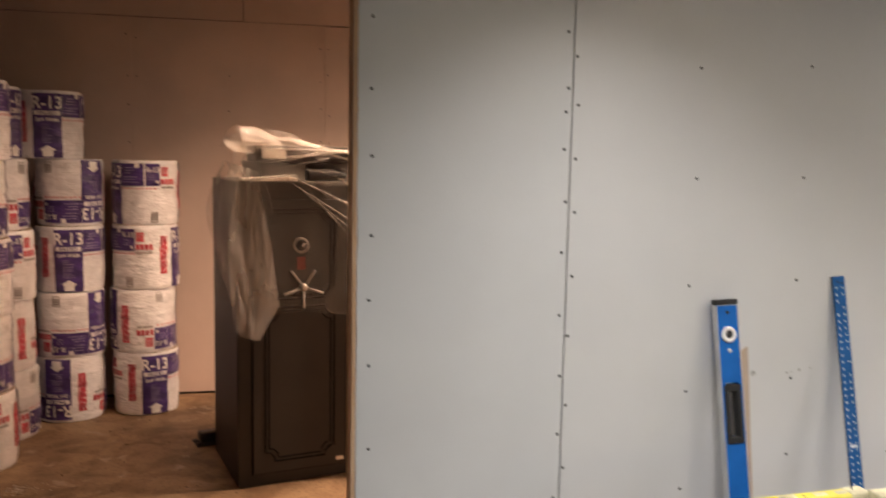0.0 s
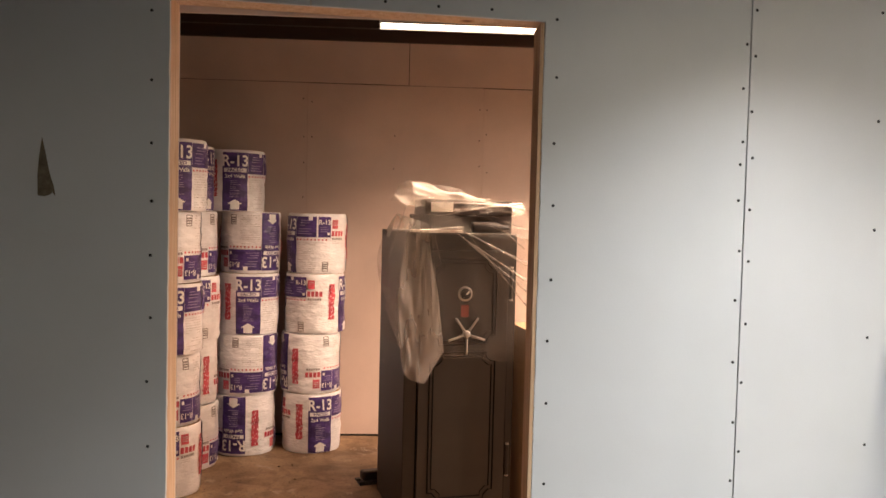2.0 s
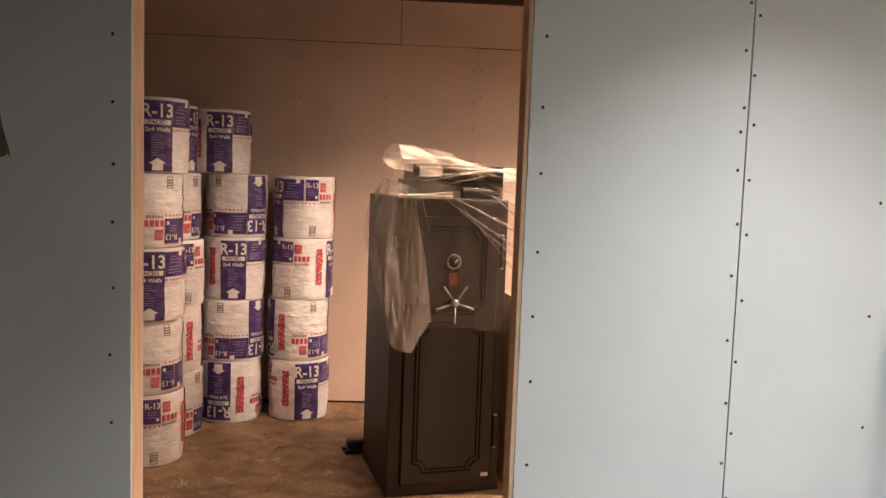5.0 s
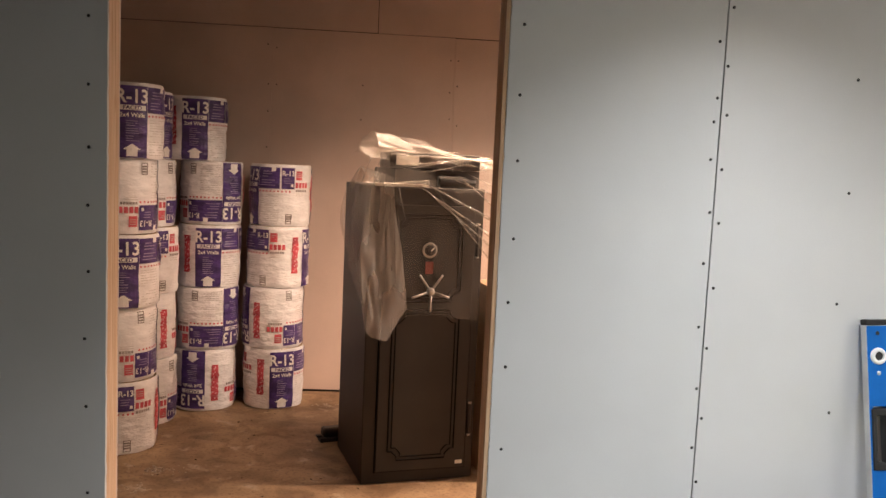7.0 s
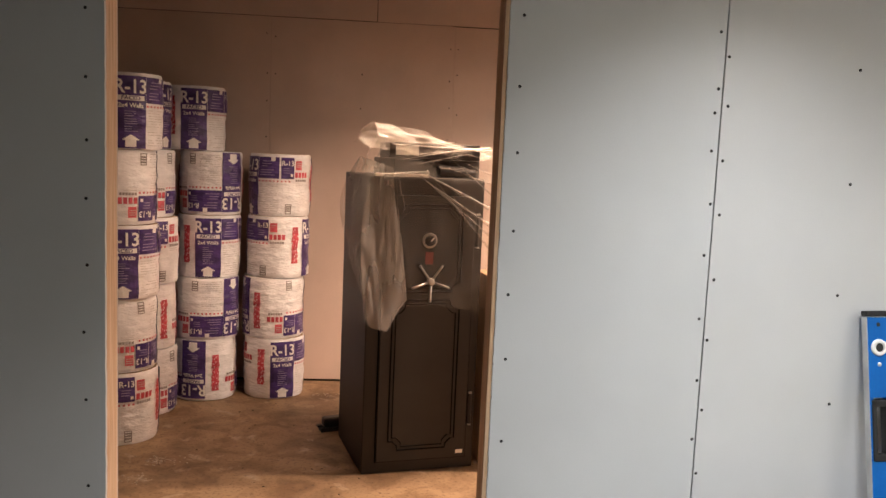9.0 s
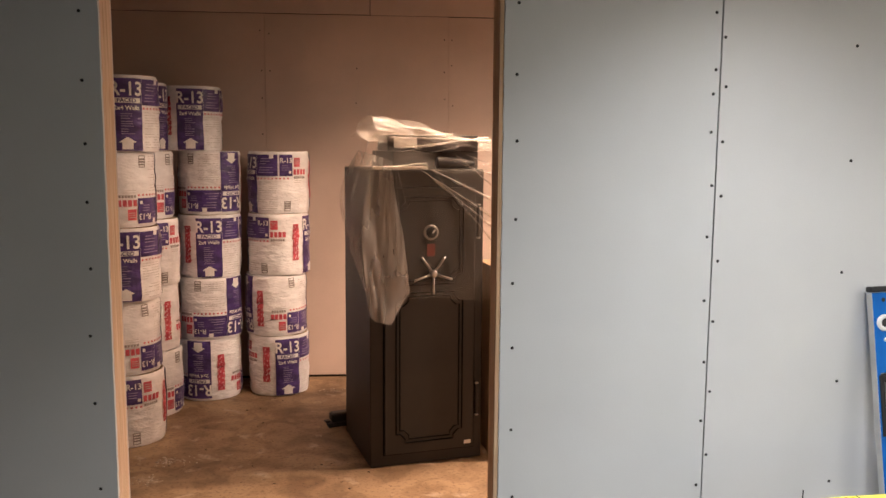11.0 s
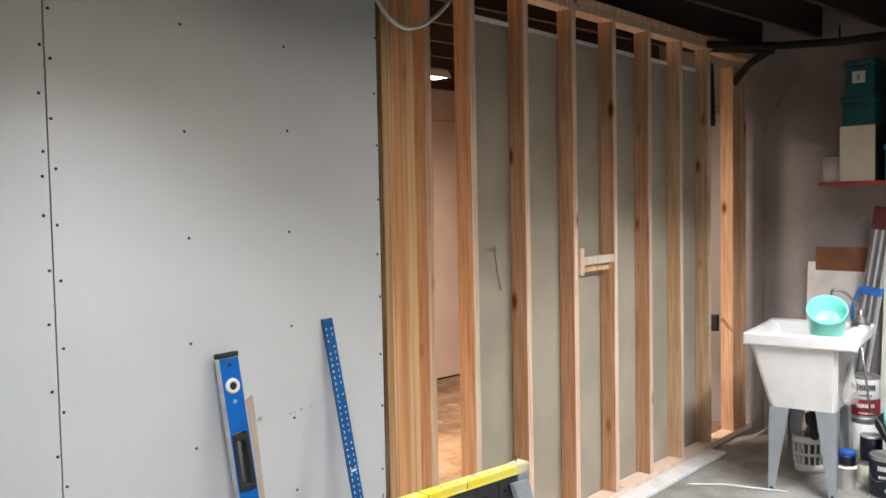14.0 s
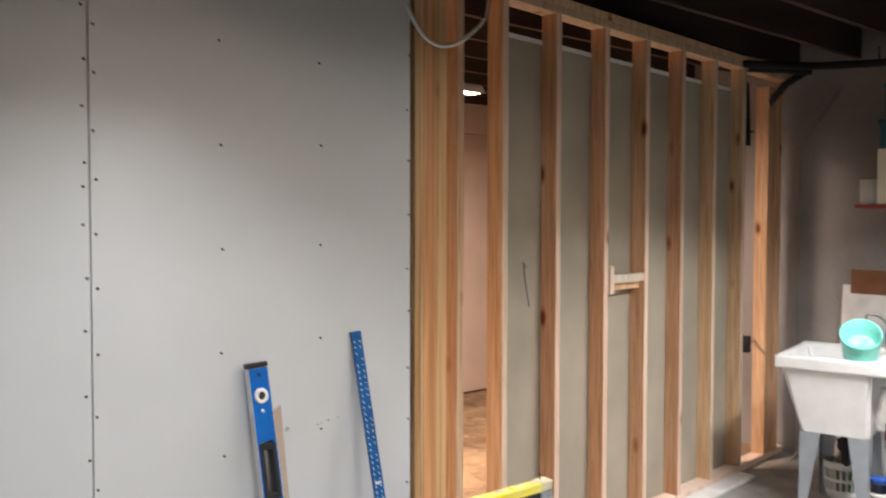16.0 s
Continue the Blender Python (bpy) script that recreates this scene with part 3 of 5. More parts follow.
def put_roll(i, x, y, level, turn, flip):
    z = level * (HR + .0035)
    m = pose(x, y, z + .004 + (HR if flip else 0), 180 if flip else 0, 0, 0) @ pose(0, 0, 0, 0, 0, turn)
    if ROLLS[i % 3][1]:
        ROLLS[i % 3][1] = False
        ROLLS[i % 3][0].matrix_basis = m
        return
    copy_thing(ROLLS[i % 3][0], m)


ROLLS = [[insulation_roll(k + 1), True] for k in range(3)]
C3, C2, C1, CB = (.065, 3.105), (-.352, 3.03), (-.636, 2.235), (-.655, 2.71)
for i, (x, y, lv, turn, flip) in enumerate((
        (C3[0], C3[1], 0, -181, False), (C3[0] - .012, C3[1], 1, 39, True), (C3[0] + .008, C3[1], 2, -123, False), (C3[0] + .018, C3[1], 3, 96, False),
        (C2[0], C2[1], 0, -15, True), (C2[0] + .012, C2[1], 1, 91, True), (C2[0] + .016, C2[1], 2, -195, False), (C2[0] + .022, C2[1] + .01, 3, -80, True),
        (C2[0] - .082, C2[1], 4, -193, False),
        (C1[0], C1[1], 0, -76, False), (C1[0] - .012, C1[1], 1, 25, True), (C1[0], C1[1], 2, -186, False), (C1[0] - .015, C1[1], 3, 23, True), (C1[0] + .015, C1[1], 4, -182, False),
        (CB[0] + .01, CB[1], 0, 9, True), (CB[0], CB[1], 1, -36, True), (CB[0] + .014, CB[1], 2, -60, False), (CB[0] - .01, CB[1], 3, 9, True), (CB[0] - .03, CB[1], 4, 40, False))):
    put_roll(i, x, y, lv, turn, flip)

# ---- safe ----
GREY = material("safe_enamel", (0.024, 0.0215, 0.018), 0.5, 0.0, vary=0.10, scale=3, fine=240, bump=0.12, spec=0.35)
PINSTRIPE = material("black_stripe", (0.004, 0.004, 0.004), 0.7, spec=0.1)
CHROME = material("chrome", (0.42, 0.41, 0.39), 0.38, 1.0, vary=0.03)
BLACK = material("black_plastic", (0.012, 0.012, 0.013), 0.45, vary=0.12)
LABEL = material("white_label", (0.75, 0.74, 0.70), 0.6, vary=0.04)
RED = material("red_tag", (0.20, 0.03, 0.022), 0.5)
SAFE = pose(.648, 1.694, 0, 0, 0, 13.2)
SWD, SDP, SHT = .572, .59, 1.45
safe = thing("safe", "dark grey steel gun safe draped in clear plastic", "safe", "", SAFE)
part("body", box(0, SWD, .012, SDP, .0, SHT, .006), GREY, safe)
part("door", box(.068, .525, -.004, .0115, .062, SHT - .085, .004), GREY, safe, "recessed steel door")
part("door_gap", box(.0625, .5305, .0085, .0125, .0565, SHT - .0795), PINSTRIPE, safe)


def clipped(x0, x1, z0, z1, c):
    return [(x0, z0 + c), (x0 + c * .45, z0 + c), (x0 + c, z0 + c * .45), (x0 + c, z0), (x1 - c, z0), (x1 - c, z0 + c * .45), (x1 - c * .45, z0 + c), (x1, z0 + c),
            (x1, z1 - c), (x1 - c * .45, z1 - c), (x1 - c, z1 - c * .45), (x1 - c, z1), (x0 + c, z1), (x0 + c, z1 - c * .45), (x0 + c * .45, z1 - c), (x0, z1 - c)]


for d, w in ((0, .0042), (.018, .0034)):
    loop = clipped(.125 + d, .462 - d, .118 + d, .86 - d, .045)
    part("pinstripe", tube([(x, -.0045, z) for x, z in loop + loop[:2]], w, 6), PINSTRIPE, safe)
    loop = clipped(.125 + d, .462 - d, .90 + d, 1.32 - d, .045)
    part("pinstripe", tube([(x, -.0045, z) for x, z in loop + loop[:2]], w, 6), PINSTRIPE, safe)
for z0 in (.23, 1.12):
    hg = part("hinge", tube([(.54, -.004, z0), (.54, -.004, z0 + .155)], .0085, 10), BLACK, safe)
    for z in (z0 - .006, z0 + .155):
        part("cap", tube([(.54, -.004, z), (.54, -.004, z + .008)], .0095, 10), CHROME, hg, "bright pin end")
part("maker_label", box(.475, .511, -.006, -.0035, .082, .10), LABEL, safe, "small white sticker")
FRONT = Matrix.Rotation(radians(90), 4, "X")
dial = part("dial", lathe([(0, .026), (.020, .026), (.024, .02), (.027, .006), (.027, 0)], 32), BLACK, safe, "black combination dial", pose(.298, -.004, 1.150) @ FRONT, True)
part("ring", lathe([(.028, 0), (.028, .007), (.034, .006), (.038, 0)], 36), CHROME, dial, "chrome ring", None, True)
part("pointer", box(-.003, .003, -.002, .019, .0262, .0275), LABEL, dial, "white pointer", pose(0, 0, 0, 0, 0, -40))
hw = part("handle", lathe([(0, .05), (.012, .05), (.018, .044), (.019, .03), (.012, .02), (.012, 0)], 24), CHROME, safe, "five-spoke chrome handle", pose(.30, -.004, .955) @ FRONT, True)
for k in range(5):
    a = radians(270 + 72 * k)
    sp = tube([(.012 * math.cos(a), .012 * math.sin(a), .036), (.085 * math.cos(a), .085 * math.sin(a), .036), (.098 * math.cos(a), .098 * math.sin(a), .036)], .0058, 8)
    part("spoke", sp, CHROME, hw, "", None, True)
part("tag", box(.278, .318, -.0058, -.0042, 1.035, 1.095, .001), RED, safe, "faded red tag")

# things on the safe, under the plastic
DARKBOX = material("dark_card", (0.03, 0.023, 0.02), 0.7, vary=0.15)
S2 = SAFE @ Matrix.Translation((0, 0, SHT + .001))
flat = thing("flat_box", "dark flat cardboard box lying on the safe under plastic", "box", "", S2)
part("carton", box(.12, .55, .04, .46, 0, .085, .004), DARKBOX, flat)
pale = thing("paper_stack", "pale stack of papers lying on the safe", "paper", "", S2)
part("sheets", box(.02, .28, -.005, .035, 0, .014, .002), LABEL, pale)
carton = thing("carton", "dark cardboard carton with a white label", "box", "", S2 @ Matrix.Translation((0, 0, .086)) @ pose(0, 0, 0, 0, 0, -6))
part("carton_body", box(.09, .53, .05, .40, 0, .075, .004), DARKBOX, carton)
part("carton_label", box(.12, .23, .0485, .0502, .015, .062), LABEL, carton, "white label")
tin = thing("dark_bottle", "dark round bottle lying on the safe", "bottle", "", S2 @ pose(.33, .012, .028, 0, 90, 0))
part("bottle_body", lathe([(0, 0), (.027, 0), (.0275, .005), (.0275, .13), (.014, .16), (.012, .19), (0, .19)], 20), BLACK, tin, "", None, True)


def plastic(name, solid, rough):
    m = bpy.data.materials.new(name)
    m.use_nodes = True
    N, L = m.node_tree.nodes, m.node_tree.links
    b = N["Principled BSDF"]
    b.inputs["Base Color"].default_value = (0.82, 0.80, 0.77, 1)
    b.inputs["Roughness"].default_value = rough
    b.inputs["Specular IOR Level"].default_value = 0.8
    tr, mix = N.new("ShaderNodeBsdfTransparent"), N.new("ShaderNodeMixShader")
    tr.inputs[0].default_value = (0.94, 0.93, 0.91, 1)
    co, nz, rg = N.new("ShaderNodeTexCoord"), N.new("ShaderNodeTexNoise"), N.new("ShaderNodeMapRange")
    mp = N.new("ShaderNodeMapping")
    mp.inputs["Scale"].default_value = (1.0, 1.0, 0.3)
    L.new(co.outputs["Object"], mp.inputs[0])
    L.new(mp.outputs[0], nz.inputs[0])
    nz.inputs["Scale"].default_value, nz.inputs["Detail"].default_value = 7, 3
    rg.inputs[1].default_value, rg.inputs[2].default_value = 0.35, 0.75
    rg.inputs[3].default_value, rg.inputs[4].default_value = solid * .75, solid * 1.3
    L.new(nz.outputs[0], rg.inputs[0])
    L.new(rg.outputs[0], mix.inputs[0])
    L.new(tr.outputs[0], mix.inputs[1])
    L.new(b.outputs[0], mix.inputs[2])
    L.new(mix.outputs[0], N["Material Output"].inputs[0])
    bp = N.new("ShaderNodeBump")
    bp.inputs["Strength"].default_value, bp.inputs["Distance"].default_value = 0.3, 0.01
    L.new(nz.outputs[0], bp.inputs["Height"])
    L.new(bp.outputs[0], b.inputs["Normal"])
    return m


FILM = plastic("plastic_film", 0.06, 0.2)
FILMSIDE = plastic("plastic_film_side", 0.30, 0.2)
FILM2 = plastic("plastic_film_folded", 0.30, 0.2)
FILMTOP = plastic("plastic_film_bunched", 0.20, 0.18)


def sheet_mesh(f, nu, nv):
    b = bmesh.new()
    g = [[b.verts.new(f(i / nu, j / nv)) for j in range(nv + 1)] for i in range(nu + 1)]
    for i in range(nu):
        for j in range(nv):
            b.faces.new((g[i][j], g[i + 1][j], g[i + 1][j + 1], g[i][j + 1]))
    return b


def crest(u):
    """Height of the film over the safe's top, across its width."""
    return .225 - .02 * math.cos(u * 9) - .10 * max(0, u - .45) / .55 - .05 * max(0, .12 - u) / .12


def hem(u):
    """How low the front of the film hangs, across its width."""
    pts = ((0, .53), (.10, .58), (.30, .615), (.5, .61), (.75, .635), (1, .655))
    for (a, p), (b, q) in zip(pts, pts[1:]):
        if u <= b:
            return p + (q - p) * (u - a) / (b - a)
    return .6


def drape(u, v):
    x = (-.035 if v > .45 else .012) + u * (SWD + (.10 if v > .45 else .053))
    pleat = noise.noise(Vector((u * 7, v * 2.2, 3))) + .6 * noise.noise(Vector((u * 19 - v * 4, v * 1.5, 8)))
    top = SHT + crest(u) + .012 * pleat
    if v < .3:
        k = v / .3
        return Vector((x, .50 - .40 * k, top - .02 * k + .008 * noise.noise(Vector((u * 14, k * 6, 1)))))
    if v < .45:
        k = (v - .3) / .15
        fall = k * k * (3 - 2 * k)
        pinch = .02 + .03 * math.exp(-((u - .3) / .2) ** 2)
        return Vector((x - .047 * (1 - u) * fall + .02 * pleat * fall, .10 - (.10 + pinch * .6) * k, top - .02 - (top - .02 - SHT - .005) * fall))
    k = (v - .45) / .55
    fan = .05 * (u - .30) * k
    side = max(0, .16 - u) / .16
    y = -.022 - .014 * abs(pleat) - .03 * k * side - .012
    return Vector((x + fan + .03 * pleat * k * (.3 + side) - .03 * side * k, y + .22 * side * side, SHT - .002 - hem(u) * k))


cover = thing("plastic_sheet", "clear crumpled plastic sheet draped over the safe", "plastic sheet", "", SAFE)
part("film", sheet_mesh(drape, 90, 70), FILM, cover, "", None, True)


def side_fall(u, v):
    """The loose corner that hangs over the safe's side and the edge of its door."""
    n = noise.noise(Vector((u * 5.5 - v * 1.5, v * 1.6, 11))) + .4 * noise.noise(Vector((u * 13 + v * 4, v * 2.4, 5)))
    low = (.50 + .27 * min(1, u / .58) ** 1.2) if u < .58 else (.77 + .06 * (u - .58) if u < .74 else .78 - .62 * (u - .74))
    if u < .5:
        x, y = -.028, .36 - .80 * u
    else:
        x, y = -.028 + .42 * (u - .5) * (.6 + .4 * v), -.040 - .012 * v
    # gathered at the safe's front corner, fanning out on the way down
    w = min(1, v / .5) ** .75
    x, y = .035 + (u - .5) * .14 + (x - .035 - (u - .5) * .14) * w, .03 - (u - .5) * .10 + (y - .03 + (u - .5) * .10) * w
    swing = .05 * math.sin(math.pi * min(1, v * 1.1)) * (1 - u)
    return Vector((x - swing - .012 * n * (.3 + v), y - .016 * abs(n) * (.4 + v) - .02 * v * (1 - u), SHT + .09 - .05 * u - low * v))


part("side_film", sheet_mesh(side_fall, 80, 50), FILMSIDE, cover, "", None, True)


def folds(u, v):
    """Gathered layers along the top."""
    x = .0 + u * .60
    a = v * 2 * math.pi
    n = noise.noise(Vector((u * 6, math.cos(a) * 1.5, math.sin(a) * 1.5))) * .03 + noise.noise(Vector((u * 3, math.cos(a) * 5, math.sin(a) * 5))) * .016
    rad = (.075 + n) * (1.15 - .9 * u ** 1.5) + .004
    cz = SHT + .192 - .09 * u
    return Vector((x - .01 * math.cos(a), .06 + rad * 1.6 * math.cos(a), cz + rad * .62 * math.sin(a)))


part("gathered_film", sheet_mesh(folds, 60, 40), FILMTOP, cover, "bunched whitish folds", None, True)


def strand(p0, p1, w, lift, seed):
    """A taut fold that runs over the front."""
    def f(u, v):
        p = Vector(p0).lerp(Vector(p1), u)
        n = noise.noise(Vector((u * 5, seed, v)))
        return p + Vector((.004 * n, -lift - .012 * math.sin(math.pi * v), w * (v - .5) * (.5 + u)))
    return sheet_mesh(f, 20, 5)


for k, (p0, p1, w) in enumerate((((.20, -.03, 1.47), (.60, -.04, 1.22), .012), ((.22, -.03, 1.465), (.60, -.04, 1.17), .010), ((.25, -.03, 1.47), (.60, -.05, 1.30), .014),
                                 ((.12, -.03, 1.45), (.155, -.05, 1.30), .02), ((.10, .0, 1.60), (.60, .01, 1.585), .014), ((.14, -.01, 1.55), (.58, -.0, 1.60), .012),
                                 ((.05, -.02, 1.46), (.27, -.03, 1.47), .022), ((.33, -.03, 1.58), (.58, -.05, 1.38), .008),
                                 ((.07, -.01, 1.47), (-.035, .16, 1.06), .03), ((.08, -.02, 1.46), (.0, .0, .92), .022), ((.09, -.03, 1.46), (.06, -.05, .84), .026),
                                 ((.10, -.03, 1.45), (.12, -.05, .90), .02), ((.11, -.03, 1.45), (.16, -.055, .90), .018), ((.28, -.03, 1.46), (.60, -.05, 1.10), .010),
                                 ((.10, -.02, 1.655), (.60, -.01, 1.575), .006), ((.16, -.02, 1.645), (.62, -.02, 1.565), .004), ((.05, -.02, 1.60), (.40, -.03, 1.62), .005),
                                 ((.13, -.03, 1.53), (.36, -.04, 1.575), .006), ((.15, -.03, 1.50), (.42, -.04, 1.56), .004), ((.30, -.03, 1.52), (.61, -.05, 1.42), .005),
                                 ((.36, -.04, 1.56), (.61, -.05, 1.46), .004), ((.06, .02, 1.62), (.02, .06, 1.47), .02), ((.02, .10, 1.60), (-.03, .30, 1.30), .03))):
    part("taut_fold", strand(p0, p1, w, .006, k), FILM2, cover, "", None, True)

# cardboard box beside the safe and a black wedge behind it
CARD = material("cardboard", (0.37, 0.245, 0.145), 0.85, vary=0.10, scale=5, fine=120, bump=0.15, stretch=(1, 1, .2))
ORANGE = material("orange_print", (0.62, 0.13, 0.035), 0.6, vary=0.16, scale=60)
side_box = thing("cardboard_box", "tall brown cardboard box with black and orange print beside the safe", "box", "", pose(1.262, 1.76, 0, 0, 0, 8))
part("carton_body", box(0, .42, 0, .35, 0, .97, .004), CARD, side_box)
for k, (z0, z1) in enumerate(((.34, .40), (.42, .45), (.47, .50), (.52, .60))):
    part("print_bar", box(.002, .055, -.0044, .0, z0 - .06, z1 - .072), BLACK, side_box)
part("logo_patch", box(.002, .05, -.0044, .0, .205, .262), ORANGE, side_box, "orange logo patch")
wedge = thing("black_strap", "black crumpled strap lying on the concrete behind the safe", "strap", "", pose(.475, 2.36, 0, 0, 0, 20))
part("webbing", many([box(-.07, .06, -.03, .03, 0, .022, .006), box(-.05, .08, -.02, .05, .0225, .075, .014), box(-.09, -.06, -.025, .01, .03, .042, .005)]), BLACK, wedge)


# ---- tools against the drywall ----
BLUE = material("blue_enamel", (0.004, 0.115, 0.42), 0.5, 0.0, vary=0.06, scale=8, fine=120, bump=0.05, spec=0.15)
BLUEDARK = material("blue_anodised", (0.010, 0.105, 0.31), 0.5, 0.0, vary=0.08, scale=8, spec=0.2)
ALU = material("bare_aluminium", (0.62, 0.63, 0.64), 0.45, 0.45, vary=0.06, scale=12, fine=200)
RUBBER = material("black_rubber", (0.010, 0.010, 0.011), 0.6, vary=0.1)


def leaning(foot, head_at):
    """A frame at foot whose z runs to head_at and whose -y faces the room."""
    z = (Vector(head_at) - Vector(foot)).normalized()
    x = Vector((1, 0, 0)) - z * z.x
    x.normalize()
    y = z.cross(x)
    return Matrix.Translation(foot) @ Matrix((x, y, z)).transposed().to_4x4()


LV = leaning((2.118, -.235, .004), (2.074, -.033, 1.19))
level = thing("spirit_level", "blue box spirit level leaning on the drywall", "spirit level", "", LV)
W, D, LN = .033, .013, 1.195
lv = box(-W, W, -D + .001, D - .001, .012, LN - .40, .002)
box(-W, W, -D + .001, D - .001, LN - .24, LN - .016, .002, bm=lv)
box(-W, -W + .012, -D + .001, D - .001, LN - .40, LN - .24, bm=lv)
box(W - .012, W, -D + .001, D - .001, LN - .40, LN - .24, bm=lv)
part("beam", lv, BLUE, level, "blue enamelled aluminium beam")
for s in (-1, 1):
    part("edge_rail", box(s * W - .0012, s * W + .0012, -D + .0005, D, .012, LN - .016, .001, seg=1), ALU, level, "bare milled edge")
part("end_cap", box(-W - .002, W + .002, -D - .002, D + .002, LN - .014, LN + .002, .004), RUBBER, level, "black rubber end cap")
part("end_cap", box(-W - .004, W + .004, -D - .003, D + .003, -.001, .014, .005), RUBBER, level)
hold = box(-W + .008, W - .008, -D - .003, D + .003, LN - .415, LN - .395, .003)
box(-W + .008, W - .008, -D - .003, D + .003, LN - .265, LN - .245, .003, bm=hold)
box(-W + .006, -W + .020, -D - .003, D + .003, LN - .415, LN - .245, .003, bm=hold)
box(W - .020, W - .006, -D - .003, D + .003, LN - .415, LN - .245, .003, bm=hold)
part("hand_hold", hold, RUBBER, level, "black grip round the hand slot")
ring = part("vial_ring", lathe([(.0125, .0), (.0125, .006), (.022, .005), (.0238, 0)], 32), WHITE, level, "white ring round the plumb vial", pose(0, -D + .001, LN - .100) @ FRONT, True)
part("vial", lathe([(0, .003), (.0118, .002), (.0118, 0)], 24), BLACK, ring, "dark vial")
part("rivet", lathe([(0, .0025), (.004, .0022), (.0062, 0)], 16), ALU, level, "", pose(0, -D + .001, LN - .147) @ FRONT, True)
part("hang_hole", lathe([(0, .0006), (.0055, .0006), (.006, 0)], 16), HOLE, level, "", pose(0, -D + .0008, LN - .036) @ FRONT)

RU = leaning((2.552, -.205, .001), (2.470, -.0045, 1.24))
rule = thing("straightedge_ruler", "blue anodised straightedge ruler leaning on the drywall", "ruler", "", RU)
part("blade", box(-.0215, .0215, -.0018, .0018, 0, 1.26, .0008, seg=1), BLUEDARK, rule)
part("edge", box(-.0228, -.0216, -.0018, .0018, 0, 1.26), RUBBER, rule, "dark bevelled edge")
rnd = random.Random(3)
marks = None
for k in range(58):
    z = 1.225 - .0205 * k
    for s, w in ((-.011, .0030), (.010, .0024)):
        if rnd.random() < .1:
            continue
        marks = box(s - w * .55, s + w * .55, -.0024, -.0017, z - .0036, z + .0036, bm=marks)
for z in (.74, .60):
    box(-.012, .012, -.0024, -.0017, z, z + .008, bm=marks)
tagged(part("scale_marks", marks, WHITEINK, rule), "white scale figures", "", "", "stuff")
for z in (1.243, 1.238):
    part("hang_hole", lathe([(0, .0006), (.003, .0006), (.0034, 0)], 12), HOLE, rule, "", pose(-.003 if z > 1.24 else .012, -.0018, z) @ FRONT)

off = thing("wood_offcut", "narrow tan wood offcut leaning on the drywall", "offcut", "", leaning((2.19, -.075, .001), (2.132, -.008, 1.01)))
ob_ = box(.0, .046, -.004, .004, 0, 1.0, .001, seg=1)
for v in ob_.verts:
    if v.co.z > .9:
        v.co.z += (v.co.x + .02) * .5
part("strip", ob_, material("offcut_wood", (0.47, 0.37, 0.29), 0.8, vary=0.06), off)

# smudges of filler on the sheet
FILLER = material("wall_filler", (0.42, 0.42, 0.41), 0.9, vary=0.15, scale=40)
for x, z, r in ((2.205, .948, .009), (2.32, .945, .004), (2.362, .953, .005), (2.335, .948, .003), (2.40, .957, .003)):
    part("filler_spot", lathe([(0, .0006), (r * .7, .0005), (r, 0)], 14), FILLER, sheet_c, "", pose(x, 0, z) @ FRONT)

# ---- sawhorses ----
YELLOW = material("yellow_plastic", (0.82, 0.68, 0.03), 0.5, vary=0.06, scale=22, fine=80, bump=0.2, tint=(0.80, 0.71, 0.16))
WORN = material("worn_pale_wood", (0.72, 0.66, 0.45), 0.7, vary=0.15, scale=14, fine=90, bump=0.3)
GREYPL = material("grey_plastic", (0.30, 0.32, 0.34), 0.5, vary=0.12, scale=7, fine=90, bump=0.15)
DARKPL = material("dark_grey_plastic", (0.026, 0.028, 0.032), 0.5, vary=0.14, scale=7)


